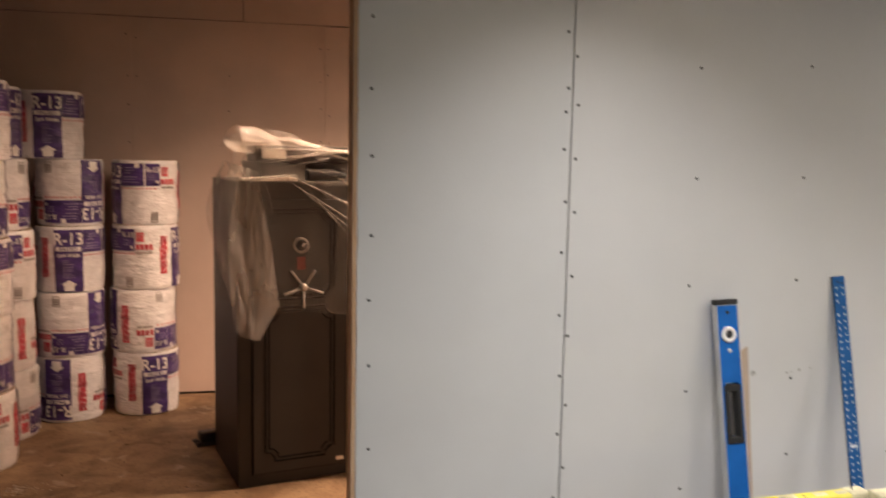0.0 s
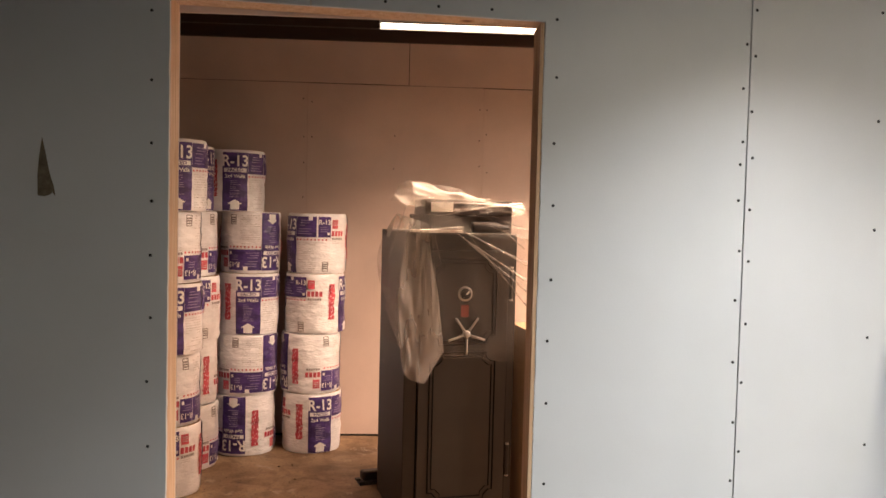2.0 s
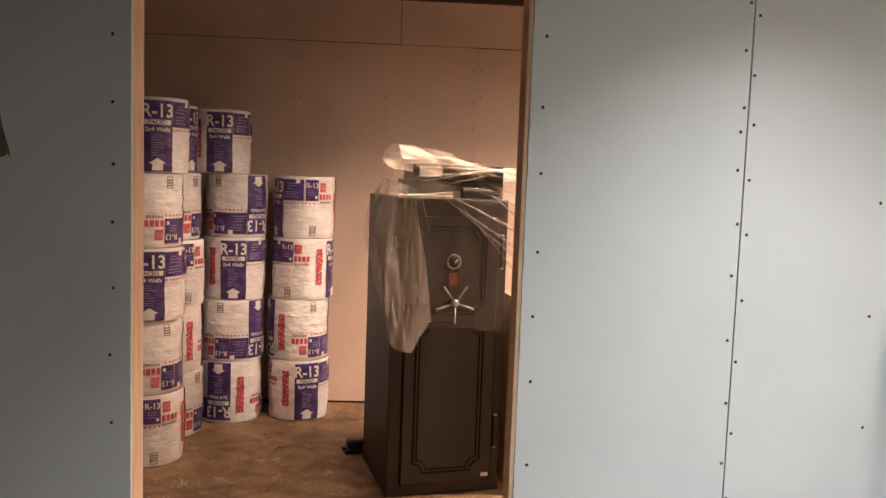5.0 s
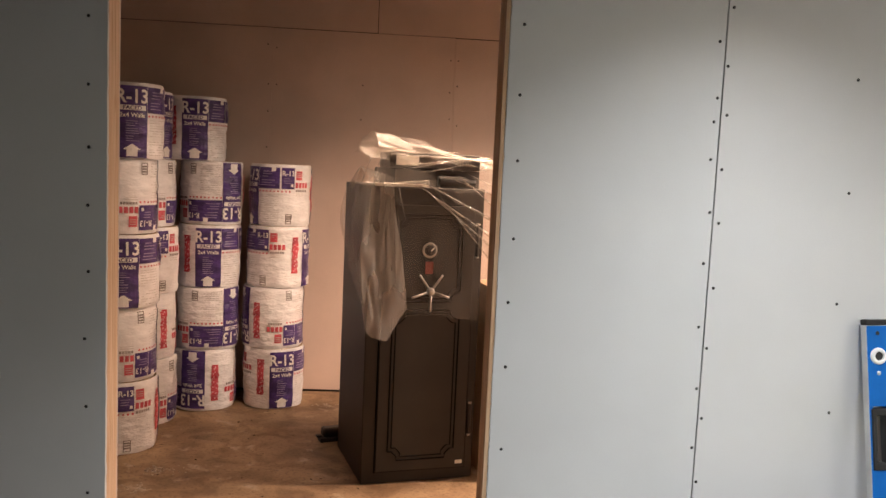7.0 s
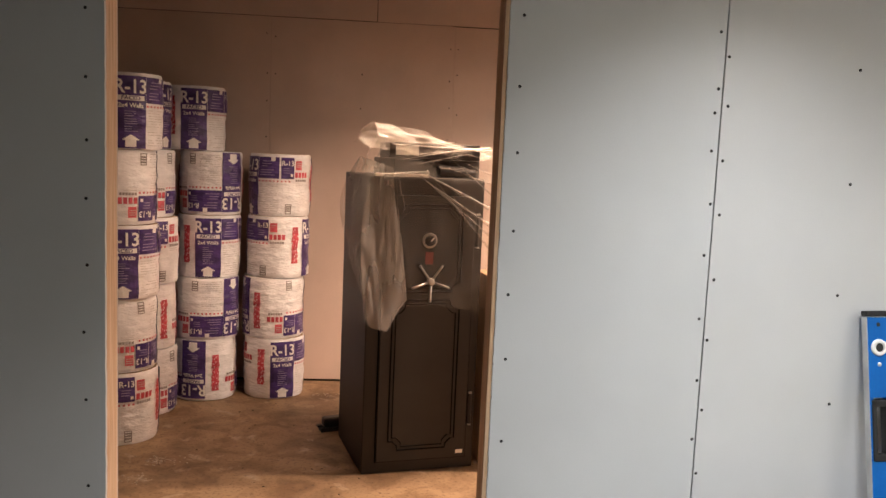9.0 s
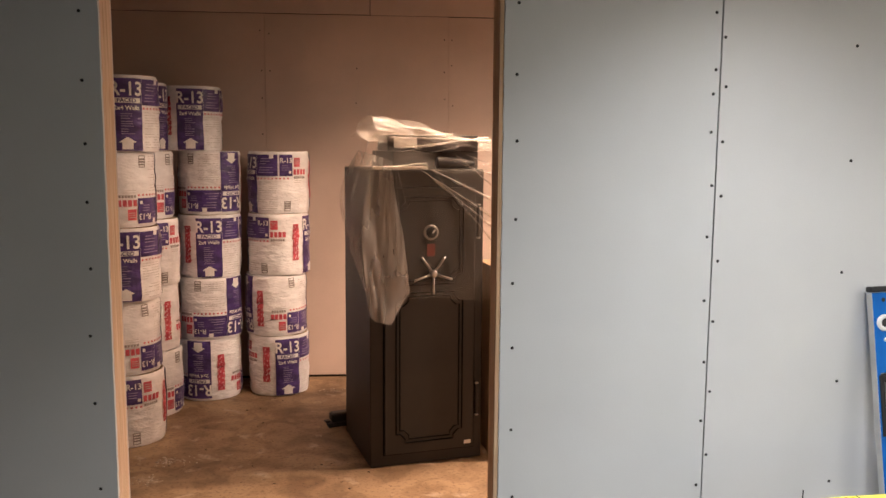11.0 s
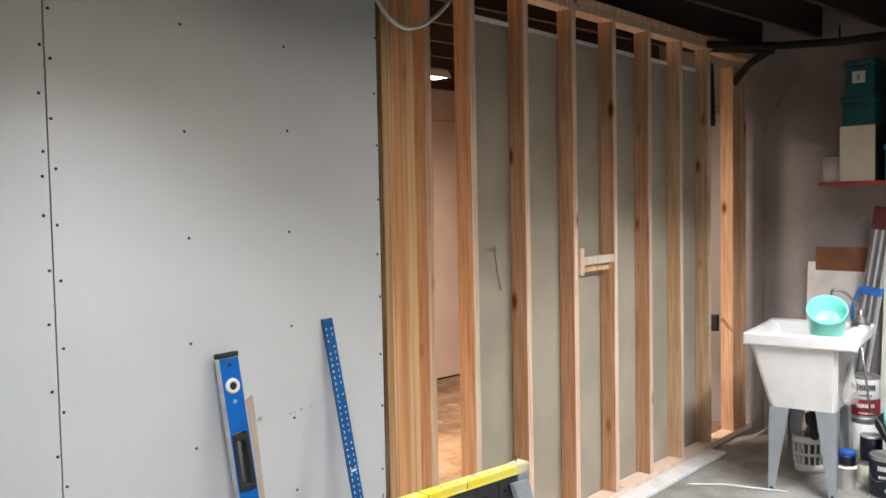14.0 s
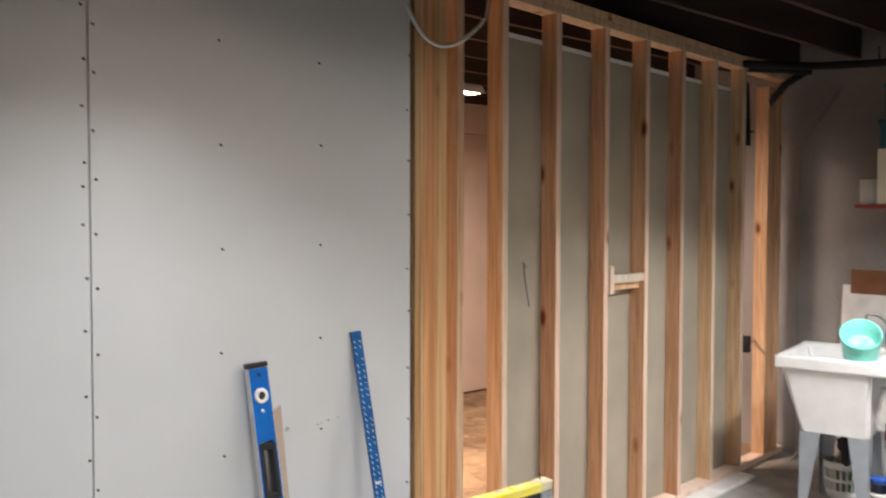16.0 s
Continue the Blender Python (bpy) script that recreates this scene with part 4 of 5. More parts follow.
def sawhorse(m):
    t = thing("sawhorse", "folding grey plastic sawhorse with a worn yellow top rail", "sawhorse", "sawhorses", m)
    rail = box(.02, .62, -.022, .022, .724, .752, .004)
    part("top_rail", rail, YELLOW, t, "scratched yellow top rail")
    part("rail_lip", box(.06, .59, -.0245, -.0222, .7235, .7295, .001, seg=1), YELLOW, t)
    for x, y0, y1 in ((.13, -.022, .004), (.19, -.024, .024), (.27, -.008, .014), (.33, -.02, .0), (.42, .002, .02), (.47, -.015, .01)):
        part("saw_cut", box(x, x + .0022, y0 * .85, y1 * .85, .7518, .7526), DARKPL, t)
    for x, y0, y1 in ((.20, .724, .75), (.36, .723, .75), (.105, .726, .748)):
        part("saw_cut", box(x, x + .002, -.0226, -.0218, y0 + .006, y1), DARKPL, t)
    for x, w in ((.10, .03), (.15, .018), (.40, .05), (.50, .035), (.56, .03)):
        part("paint_smear", box(x, x + w, -.02 + w * .3, .004 + w * .2, .7520, .7527), WORN, t, "pale paint smear")
    for x0, x1 in ((-.012, .058), (.592, .645)):
        part("rail_end", box(x0, x1, -.0235, .0235, .722, .7545, .004), WORN, t, "pale worn rail end")
    beam = box(-.01, .64, -.021, .021, .655, .7222, .004)
    part("beam", beam, DARKPL, t, "dark grey beam")
    for x in (.09, .2, .32, .44, .53):
        part("bolt", lathe([(0, .003), (.006, .003), (.008, 0)], 14), RUBBER, t, "", pose(x, -.022, .684) @ FRONT)
    for x0, x1 in ((-.012, .05), (.588, .642)):
        part("gusset", box(x0, x1, -.0245, .0245, .64, .7215, .004), GREYPL, t, "grey moulded end bracket")
    for x in (.16, .28, .40, .50):
        part("beam_rib", box(x, x + .006, -.0235, .0235, .657, .7205, .001, seg=1), DARKPL, t)
    for s in (-1, 1):
        for x0, tilt in ((.03, -.07), (.575, .07)):
            leg = bmesh.new()
            prof = [(-.028, -.012), (.028, -.012), (.034, .0), (.028, .012), (-.028, .012), (-.034, 0)]
            rings = []
            for z, wd in ((.0, .8), (.25, .95), (.5, 1.05), (.70, 1.25)):
                k = 1 - z / .70
                rings.append([leg.verts.new((x0 + .015 + tilt * k + px * wd, s * (.026 + .20 * k) + py, z)) for px, py in prof])
            for a, c in zip(rings, rings[1:]):
                for i in range(6):
                    leg.faces.new((a[i], a[(i + 1) % 6], c[(i + 1) % 6], c[i]))
            leg.faces.new(rings[0])
            leg.faces.new(rings[-1])
            part("leg", leg, GREYPL if s < 0 else DARKPL, t)
        part("brace", tube([(.10, s * .10, .40), (.32, s * .05, .60), (.54, s * .10, .40)], .010, 8), DARKPL, t)
    part("nail", tube([(.045, 0, .753), (.047, 0, .785)], .0015, 6), STEEL, t)
    part("nail", tube([(.61, .005, .753), (.61, .006, .775)], .0015, 6), STEEL, t)
    return t


saw = sawhorse(pose(2.285, -.455, 0, 0, 0, -1.5))
copy_thing(saw, pose(1.665, -.405, 0, 0, -2.4, -1.0)).scale = (1, 1, .957)

# ---- cable loop, pipes, wires ----
CABLE = material("white_cable", (0.72, 0.71, 0.66), 0.5, vary=0.05)
IRON = material("black_iron", (0.008, 0.008, 0.009), 0.9, 0.0, vary=0.15)


def along(u, o, z):
    return tuple(SW @ Vector((u, o, z)))


loop = thing("cable", "white cable hanging in a loop at the wall top", "cable")
part("jacket", tube(arc((2.67, -.03, 2.38), (2.78, -.05, 2.11), (3.09, 0, 2.40), 20) + [(3.11, 0, 2.50), (3.11, 0, 2.66)], .0075, 10), CABLE, loop, "", None, True)
pipe = thing("drain_pipe", "black iron drain pipe hung under the joists", "pipe")
part("run", tube([(5.72, .48, 2.60), (6.05, .12, 2.575), (6.2, -.2, 2.57), (6.25, -1.6, 2.56)], .024, 14), IRON, pipe, "", None, True)
part("run", tube([(5.70, .60, 2.605), (6.12, .18, 2.57)], .034, 14), IRON, pipe, "", None, True)
part("branch", tube([(6.1, .2, 2.56), (6.14, .36, 2.50), (6.18, .52, 2.36)], .024, 14), IRON, pipe, "", None, True)
part("hanger", tube([(6.2, -.2, 2.57), (6.2, -.2, 2.67)], .006, 6), IRON, pipe)
gas = thing("black_hose", "black pipe bend between the end studs", "pipe")
part("bend", tube(arc(along(1.36, .07, 2.5), along(1.34, .05, 2.28), along(1.37, .06, 2.1), 10), .03, 10), IRON, gas, "", None, True)
part("strap", tube([along(1.37, .06, 2.18), along(1.48, .06, 2.2)], .006, 6), IRON, gas)
boxo = thing("outlet_box", "black electrical box on a stud", "outlet", "", SW @ Matrix.Translation((1.385, .03, .80)))
part("shell", box(0, .044, 0, .05, -.055, .055, .006), RUBBER, boxo)
part("mount_bar", box(-.15, .199, .042, .046, -.012, .012), STUD, boxo)
wall_wire = thing("loose_wire", "short grey wire poking out of the board", "wire")
part("strand", tube(arc(along(-.90, .088, 1.40), along(-1.0, .03, 1.47), along(-.95, .05, 1.35)) + [along(-.915, .07, 1.30), along(-.885, .075, 1.22)], .004, 6), WIRE, wall_wire)
hole_plate = thing("junction_box", "small dark round box on the board", "outlet", "", SW @ pose(.145, .0905, 1.365, 90, 0, 0))
part("cup", lathe([(0, .012), (.024, .012), (.03, 0)], 16), GREYINK, hole_plate)
brace = thing("wood_brace", "pale wooden cross-piece nailed between two studs", "brace", "", SW)
part("bar", box(-.335, .012, .0, .03, 1.295, 1.338, .002, seg=1), PLATE, brace)
part("end_block", box(-.34, -.302, -.013, -.0005, 1.245, 1.385, .002, seg=1), PLATE, brace)
part("under_block", box(-.33, .01, .03, .07, 1.255, 1.294, .002, seg=1), STUD, brace)

# conduit lines on the end wall
part("conduit", tube([(FAR_X - .008, .40, .0), (FAR_X - .008, .40, 2.1), (FAR_X - .008, .30, 2.25), (FAR_X - .008, .12, 2.5)], .0045, 8), ENDWALL, bpy.data.objects["wall_end"], "painted conduit")

# ---- floor pieces by the stud wall ----
TRIMW = material("white_primer", (0.80, 0.79, 0.77), 0.6, vary=0.06, scale=6)
board = thing("white_board", "white primed board lying on the concrete along the plate", "board", "", SW @ pose(0, 0, .001))
part("plank", box(-1.15, 1.17, -.125, -.012, 0, .018, .002, seg=1), TRIMW, board)
cord = thing("trim_offcut", "thin white trim offcut lying across the concrete", "offcut")
part("strip", tube([(5.04, .17, .010), (5.08, .14, .006), (5.19, .02, .006), (5.31, -.29, .006)], .006, 8), TRIMW, cord)
film = thing("plastic_scrap", "crumpled clear plastic strip on the floor", "plastic")
part("film", sheet_mesh(lambda u, v: Vector((5.9 + .5 * u, .40 + .03 * math.sin(5 * u) - .12 * v, .004 + (.20 * max(0, u - .4) + .02) * v * (1 + .4 * noise.noise(Vector((u * 8, v * 3, 2)))))), 24, 6), FILM2, film, "", None, True)


def fleck(bm, x, y, size, high, turn):
    """A small uneven chip lying flat."""
    n = 5 + int(turn) % 3
    lo, hi = [], []
    for k in range(n):
        a, q = turn + 6.283 * k / n, size * (.6 + .4 * math.sin(turn * 3 + k * 2.1))
        lo.append(bm.verts.new((x + q * math.cos(a), y + .7 * q * math.sin(a), .0006)))
        hi.append(bm.verts.new((x + .8 * q * math.cos(a), y + .56 * q * math.sin(a), high)))
    bm.faces.new(hi)
    for k in range(n):
        bm.faces.new((lo[k], lo[(k + 1) % n], hi[(k + 1) % n], hi[k]))


rnd = random.Random(17)
DUST = material("plaster_dust", (0.50, 0.43, 0.36), 0.95, vary=0.12, scale=40)
CHIP = material("dark_chip", (0.05, 0.035, 0.025), 0.9, vary=0.2, scale=40)
for cx, cy, sx, sy, count in ((.40, 3.04, .07, .035, 22), (-.34, 1.86, .10, .06, 60), (-.42, 1.62, .09, .05, 34), (3.35, 2.4, .30, .35, 40)):
    bm = bmesh.new()
    for k in range(count):
        fleck(bm, cx + rnd.gauss(0, sx * .6), cy + rnd.gauss(0, sy * .6), rnd.uniform(.003, .012), rnd.uniform(.001, .004), rnd.uniform(0, 9))
    tagged(part("plaster_crumbs", bm, DUST), "pale plaster crumbs scattered on the stained concrete", "debris", "", "stuff")
bm = bmesh.new()
for k in range(70):
    fleck(bm, rnd.uniform(-.45, .75), rnd.uniform(.6, 2.9), rnd.uniform(.003, .010), rnd.uniform(.001, .004), rnd.uniform(0, 9))
tagged(part("wood_chips", bm, CHIP), "small dark wood chips strewn over the stained concrete", "debris", "", "stuff")

scrap = thing("dark_offcut", "small dark offcut lying on the stained concrete", "offcut", "", pose(4.05, 2.55, 0, 0, 0, 12))
part("scrap_block", box(-.05, .05, -.02, .02, .001, .03, .004), CHIP, scrap)

# ---- laundry sink ----
SINKW = material("sink_plastic", (0.80, 0.80, 0.79), 0.4, vary=0.03, scale=5, fine=90)
LEGM = material("sink_leg_steel", (0.36, 0.40, 0.44), 0.45, 0.2, vary=0.06)
sink = thing("utility_sink", "white plastic laundry sink on grey steel legs", "sink", "", pose(5.30, -.352, 0, 0, 0, 12) @ Matrix.Diagonal((1, .94, 1, 1)))
# local x runs to the wall, y along it
tub = bmesh.new()
outer = []
for z, x0, x1, y0, y1 in ((.47, .03, .50, -.192, .17), (.80, .0, .60, -.205, .285)):
    outer.append([tub.verts.new(p) for p in ((x0, y0, z), (x1, y0, z), (x1, y1, z), (x0, y1, z))])
inner = []
for z, x0, x1, y0, y1 in ((.835, .045, .52, -.19, .265), (.50, .07, .46, -.16, .15)):
    inner.append([tub.verts.new(p) for p in ((x0, y0, z), (x1, y0, z), (x1, y1, z), (x0, y1, z))])
for a, c in ((outer[0], outer[1]), (inner[0], inner[1])):
    for k in range(4):
        tub.faces.new((a[k], a[(k + 1) % 4], c[(k + 1) % 4], c[k]))
tub.faces.new(outer[0])
tub.faces.new(inner[1])
bmesh.ops.bevel(tub, geom=[e for e in tub.edges if abs(e.verts[0].co.z - e.verts[1].co.z) > .2], offset=.02, segments=3, affect="EDGES")
part("basin", tub, SINKW, sink)
rim = box(-.022, .045, -.305, .31, .775, .838, .010)
box(.52, .62, -.305, .31, .79, .842, .010, bm=rim)
box(.044, .522, .26, .31, .785, .838, .010, bm=rim)
box(.044, .522, -.305, -.20, .785, .838, .010, bm=rim)
part("rim", rim, SINKW, sink, "", None, False)


def sink_leg(x, y, sx, sy):
    b = bmesh.new()
    rings = []
    for z, w in ((0.0, .036), (.03, .038), (.47, .112)):
        d = (.47 - z) * .03
        rings.append([b.verts.new(p) for p in ((x - sx * d, y, z), (x - sx * d, y - sy * w, z), (x - sx * (d - .004), y - sy * w, z), (x - sx * (d - .004), y - sy * .004, z),
                                               (x - sx * (d - w * .8), y - sy * .004, z), (x - sx * (d - w * .8), y, z))])
    for a, c in zip(rings, rings[1:]):
        for k in range(6):
            b.faces.new((a[k], a[(k + 1) % 6], c[(k + 1) % 6], c[k]))
    lg = part("leg", b, LEGM, sink)
    part("foot_bolt", lathe([(0, .002), (.006, .002), (.008, 0)], 10), STEEL, lg, "", pose(x - sx * .016, y - sy * .018, .02, 0, -90, 0))


sink_leg(.028, .172, 1, 1)
sink_leg(.028, -.195, 1, -1)
sink_leg(.50, .17, -1, 1)
sink_leg(.50, -.19, -1, -1)
trap = part("drain_trap", tube([(.27, -.02, .47), (.27, -.02, .34)] + arc((.27, -.02, .34), (.27, -.02, .24), (.36, -.02, .26), 8) + [(.6, -.02, .36)], .024, 12), RUBBER, sink, "black drain trap", None, True)
for o in sink.children:
    if o.name.split(".")[0] in ("rim", "basin"):
        for v in o.data.vertices:
            if v.co.z > .47:
                v.co.z = .47 + (v.co.z - .47) * 1.115
tap = thing("faucet", "chrome faucet with a gooseneck spout", "faucet", "", pose(5.86, -.46, .8845))
part("base", many([lathe([(0, .012), (.05, .012), (.055, 0)], 24), lathe([(.038, .0), (.034, .03), (.018, .06), (.016, .09), (0, .095)], 20)]), CHROME, tap, "", None, True)
part("spout", tube([(0, 0, .07)] + arc((-.01, .01, .09), (-.05, .06, .22), (-.10, .12, .20), 10) + [(-.105, .125, .17)], .008, 10), CHROME, tap, "", None, True)
for s in (-.04, .04):
    part("handle", many([tube([(s, s * .3, .02), (s * 1.3, s * .4, .06)], .008, 8), tube([(s * 1.1, s * .4 - .02, .06), (s * 1.4, s * .4 + .02, .06)], .006, 8)]), CHROME, tap, "", None, True)
line = thing("supply_hose", "grey braided hose hanging from the sink", "hose")
part("hose", tube([(5.42, -.63, .83), (5.43, -.655, .62), (5.46, -.66, .5), (5.5, -.70, .42), (5.48, -.74, .36)], .006, 8), WIRE, line, "", None, True)
bag = thing("plastic_bag", "clear plastic bag hanging under the sink rim", "plastic bag")
part("bag_film", sheet_mesh(lambda u, v: Vector((5.47 + .04 * math.cos(6.283 * u) * (.4 + v) + .02 * noise.noise(Vector((u * 9, v * 5, 4))), -.555 + .03 * math.sin(6.283 * u) * (.4 + v), .74 - .22 * v + .02 * noise.noise(Vector((u * 7, v * 6, 1))))), 30, 14), FILM2, bag, "", None, True)

TEAL = material("mint_plastic", (0.20, 0.66, 0.56), 0.4, vary=0.04)
TEALIN = material("mint_plastic_pale", (0.38, 0.82, 0.74), 0.4, vary=0.03)
bowl = thing("mint_tub", "mint green plastic tub with a slanted rim on the sink", "tub", "", pose(5.415, -.452, .8815, 0, 0, 24) @ Matrix.Diagonal((.88, .88, .88, 1)))
prof = [(0, .0), (.088, .0), (.096, .01), (.112, .15), (.118, .19), (.1205, .194), (.118, .198), (.110, .19), (.104, .15), (.090, .03), (0, .028)]
shell = lathe(prof, 44)
for v in shell.verts:
    if v.co.z > .1:
        v.co.z = .1 + (v.co.z - .1) * (.55 + .80 * (v.co.x / .118))
part("shell", shell, TEAL, bowl, "", None, True)
ring2 = lathe([(0, .0), (.03, .0), (.034, .016), (.056, .022), (.074, .012), (.078, -.03), (.0, -.03)], 36)
ring2.transform(Matrix.Translation((.0, 0, .085)) @ Matrix.Rotation(radians(-38), 4, "Y"))
ins = part("insert", ring2, TEALIN, bowl, "pale mint inner ring", None, True)
slot = box(-.006, .006, -.02, .02, .0005, .003, .001)
slot.transform(Matrix.Translation((.0, 0, .085)) @ Matrix.Rotation(radians(-38), 4, "Y"))
part("slot", slot, TEAL, ins)

# ---- end wall: shelf, boxes, panels ----
SHELFRED = material("red_painted_shelf", (0.42, 0.07, 0.05), 0.55, vary=0.1)
TEALBOX = material("teal_box", (0.012, 0.10, 0.12), 0.45, vary=0.08, scale=6)
TEALLT = material("teal_box_light", (0.012, 0.22, 0.29), 0.4, vary=0.08, scale=6)
CREAM = material("cream_card", (0.84, 0.80, 0.67), 0.6, vary=0.04)
shelf = thing("wall_shelf", "narrow red-edged shelf on black brackets on the end wall", "shelf")
part("board", box(6.16, FAR_X - .001, -1.5, -.085, 1.690, 1.712, .002, seg=1), SHELFRED, shelf)
for yb in (-.51, -1.25):
    br = box(6.19, FAR_X - .001, yb - .012, yb + .012, 1.672, 1.689, .003)
    box(FAR_X - .022, FAR_X - .001, yb - .012, yb + .012, 1.44, 1.672, .003, bm=br)
    join(br, tube([(6.22, yb, 1.675), (6.38, yb, 1.60), (FAR_X - .012, yb, 1.47)], .010, 8))
    part("bracket", br, IRON, shelf, "black iron bracket")
mug = thing("white_cup", "plain white plastic cup on the shelf", "cup", "", pose(6.24, -.15, 1.713))
part("cup_body", lathe([(0, 0), (.055, 0), (.058, .004), (.062, .155), (.058, .155), (.053, .008), (0, .008)], 28), WHITE, mug, "", None, True)
cb = thing("cream_box", "cream and black storage box on the shelf", "box", "", pose(6.17, -.42, 1.713) @ Matrix.Diagonal((1, .86, 1, 1)))
part("face", box(0, .008, -.0, .24, 0, .335, .002, seg=1), CREAM, cb, "cream front")
part("case", box(.0085, .24, -.0, .24, 0, .333, .004), BLACK, cb)
part("side", box(0.0, .24, -.006, -.001, 0, .335), DARKBOX, cb)


def tote(y0, y1, z0, z1, mat, label, x0=6.17, clasp=True, depth=.25):
    t = thing("storage_box", label, "box", "boxes on the shelf", pose(x0, 0, z0))
    b = box(0, depth, y0, y1, 0, z1 - z0 - .035, .008)
    part("bin", b, mat, t)
    part("lid", box(-.008, depth + .004, y0 - .008, y1 + .008, z1 - z0 - .034, z1 - z0, .006), mat, t)
    return t


tote(-.415, -.225, 2.049, 2.225, TEALBOX, "dark teal storage box stacked on a cream box")
lb = tote(-.41, -.25, 2.226, 2.44, TEALBOX, "dark teal storage box with a white tag")
part("tag", box(-.0105, -.0085, -.365, -.29, .075, .145), LABEL, lb, "white tag")
part("tag_mark", box(-.0115, -.0105, -.335, -.318, .095, .125), GREYINK, lb)
tote(-.86, -.475, 1.713, 1.925, TEALLT, "bright teal storage box on the shelf")
lb = tote(-.86, -.55, 1.926, 2.08, TEALLT, "bright teal storage box stacked on another")
part("tag", box(-.0015, .0, -.62, -.575, .0, .02), LABEL, lb)
lb = tote(-.88, -.54, 2.081, 2.22, TEALBOX, "dark teal storage box with a white tag")
part("tag", box(-.0105, -.0085, -.67, -.59, .02, .09), LABEL, lb, "white tag")
dk = thing("dark_bundle", "dark folded cloth bundle on the stacked boxes", "cloth", "", pose(6.25, -.62, 2.221))
part("cloth", sheet_mesh(lambda u, v: Vector((.13 * math.cos(6.283 * u) * math.sin(3.14 * v), .17 * math.sin(6.283 * u) * math.sin(3.14 * v), .075 - .075 * math.cos(3.14 * v) + .05 * noise.noise(Vector((u * 9, v * 7, 3))))), 24, 14), RUBBER, dk, "", None, True)

pan = thing("panel_sheet", "white sheet panel leaning on the end wall", "panel", "", pose(6.33, 0, 0, 0, 4.2, 0))
part("panel_board", box(0, .012, -.315, .085, .001, 1.20, .001, seg=1), TRIMW, pan)
pan2 = thing("panel_sheet", "long white board leaning on the end wall", "panel", "", pose(6.31, 0, 0, 0, 4.2, 0))
part("panel_board", box(0, .012, -.545, -.40, .001, 1.195, .001, seg=1), TRIMW, pan2)
brn = thing("brown_board", "brown hardboard leaning behind a white panel", "board", "", pose(6.37, 0, 0, 0, 2.2, 0))
part("sheet_board", box(0, .006, -.33, .035, .001, 1.298, .001, seg=1), material("hardboard", (0.24, 0.10, 0.045), 0.7, vary=0.12), brn)

rods = thing("blind_bundle", "bundle of grey and silver slats tied with blue tape", "slats", "", pose(6.16, -.25, 0.006, 6.5, 5.5, 0) @ Matrix.Diagonal((1, .8, 1, 1)))
SLAT = material("grey_slat", (0.22, 0.22, 0.23), 0.4, 0.6, vary=0.12)
for k in range(6):
    y0 = .065 - .024 * k
    part("slat", box(0, .03, y0 - .020, y0, .002, 1.43 - .006 * (k % 3), .002, seg=1), ALU if k % 2 else SLAT, rods)
part("tape", box(-.003, .033, -.080, .070, 1.02, 1.07, .002), material("blue_tape", (0.03, 0.16, 0.55), 0.6), rods, "blue masking tape")
part("tape_tail", sheet_mesh(lambda u, v: Vector((-.004 - .02 * math.sin(3 * u), .07 + .03 * math.sin(2.5 * u) + .03 * (v - .5), 1.06 - .22 * u)), 12, 3), material("blue_tape_tail", (0.03, 0.16, 0.55), 0.6), rods)
part("end_cover", box(-.006, .036, -.090, .072, 1.425, 1.565, .006), material("red_cloth", (0.10, 0.018, 0.016), 0.8, vary=0.15), rods, "dark red cover on the ends")

# ---- cans, basket and boxes round the sink ----
NAVY = material("navy_label", (0.008, 0.010, 0.028), 0.4, vary=0.1)
DKRED = material("dark_red_label", (0.26, 0.03, 0.035), 0.4, vary=0.08)
TIN = material("tin", (0.55, 0.55, 0.54), 0.35, 0.8, vary=0.08)


def can(x, y, z, r, h, label, bands, text=(), bail=True, bars=()):
    t = thing("paint_can", label, "paint can", "paint cans", pose(x, y, z))
    part("tin_body", lathe([(0, 0), (r, 0), (r + .002, .004), (r, .008), (r, h - .012), (r + .003, h - .006), (r, h), (r - .01, h), (r - .012, h - .006), (0, h - .006)], 32), TIN, t, "", None, True)
    for v0, v1, mat in bands:
        part("label_band", lathe([(r + .0008, h * v0), (r + .0012, h * v0 + .001), (r + .0012, h * v1 - .001), (r + .0008, h * v1)], 32), mat, t, "", None, True)
    for words, v, hh, mat in text:
        b = letters(words, hh)
        bmesh.ops.triangulate(b, faces=b.faces[:])
        for w in b.verts:
            a = radians(203) + w.co.x / r
            w.co = Vector(((r + .0022) * math.cos(a), (r + .0022) * math.sin(a), h * v + w.co.y))
        part("lettering", b, mat, t)
    for v, w, hh, *ink in bars:
        n = max(2, int(w / .011))
        bb = None
        for k in range(n):
            x0, x1 = (radians(203) + (-.5 + (k + q) / n) * w / r for q in (0, .72))
            q4 = bmesh.new()
            q4.faces.new([q4.verts.new(((r + .0022) * math.cos(g), (r + .0022) * math.sin(g), h * v + dz)) for g, dz in ((x0, 0), (x1, 0), (x1, hh), (x0, hh))])
            bb = join(bb, q4) if bb is not None else q4
        part("print_bar", bb, ink[0] if ink else WHITEINK, t)
    if bail:
        part("bail", tube(arc((0, r, h * .8), (-r * 1.25, 0, h * 1.5), (0, -r, h * .8), 12) if bail == 1 else arc((-r * .2, r, h * .8), (-r * 1.9, r * .5, h * .1), (-r * .3, -r, h * .75), 14), .002, 6), WIRE, t)
    return t


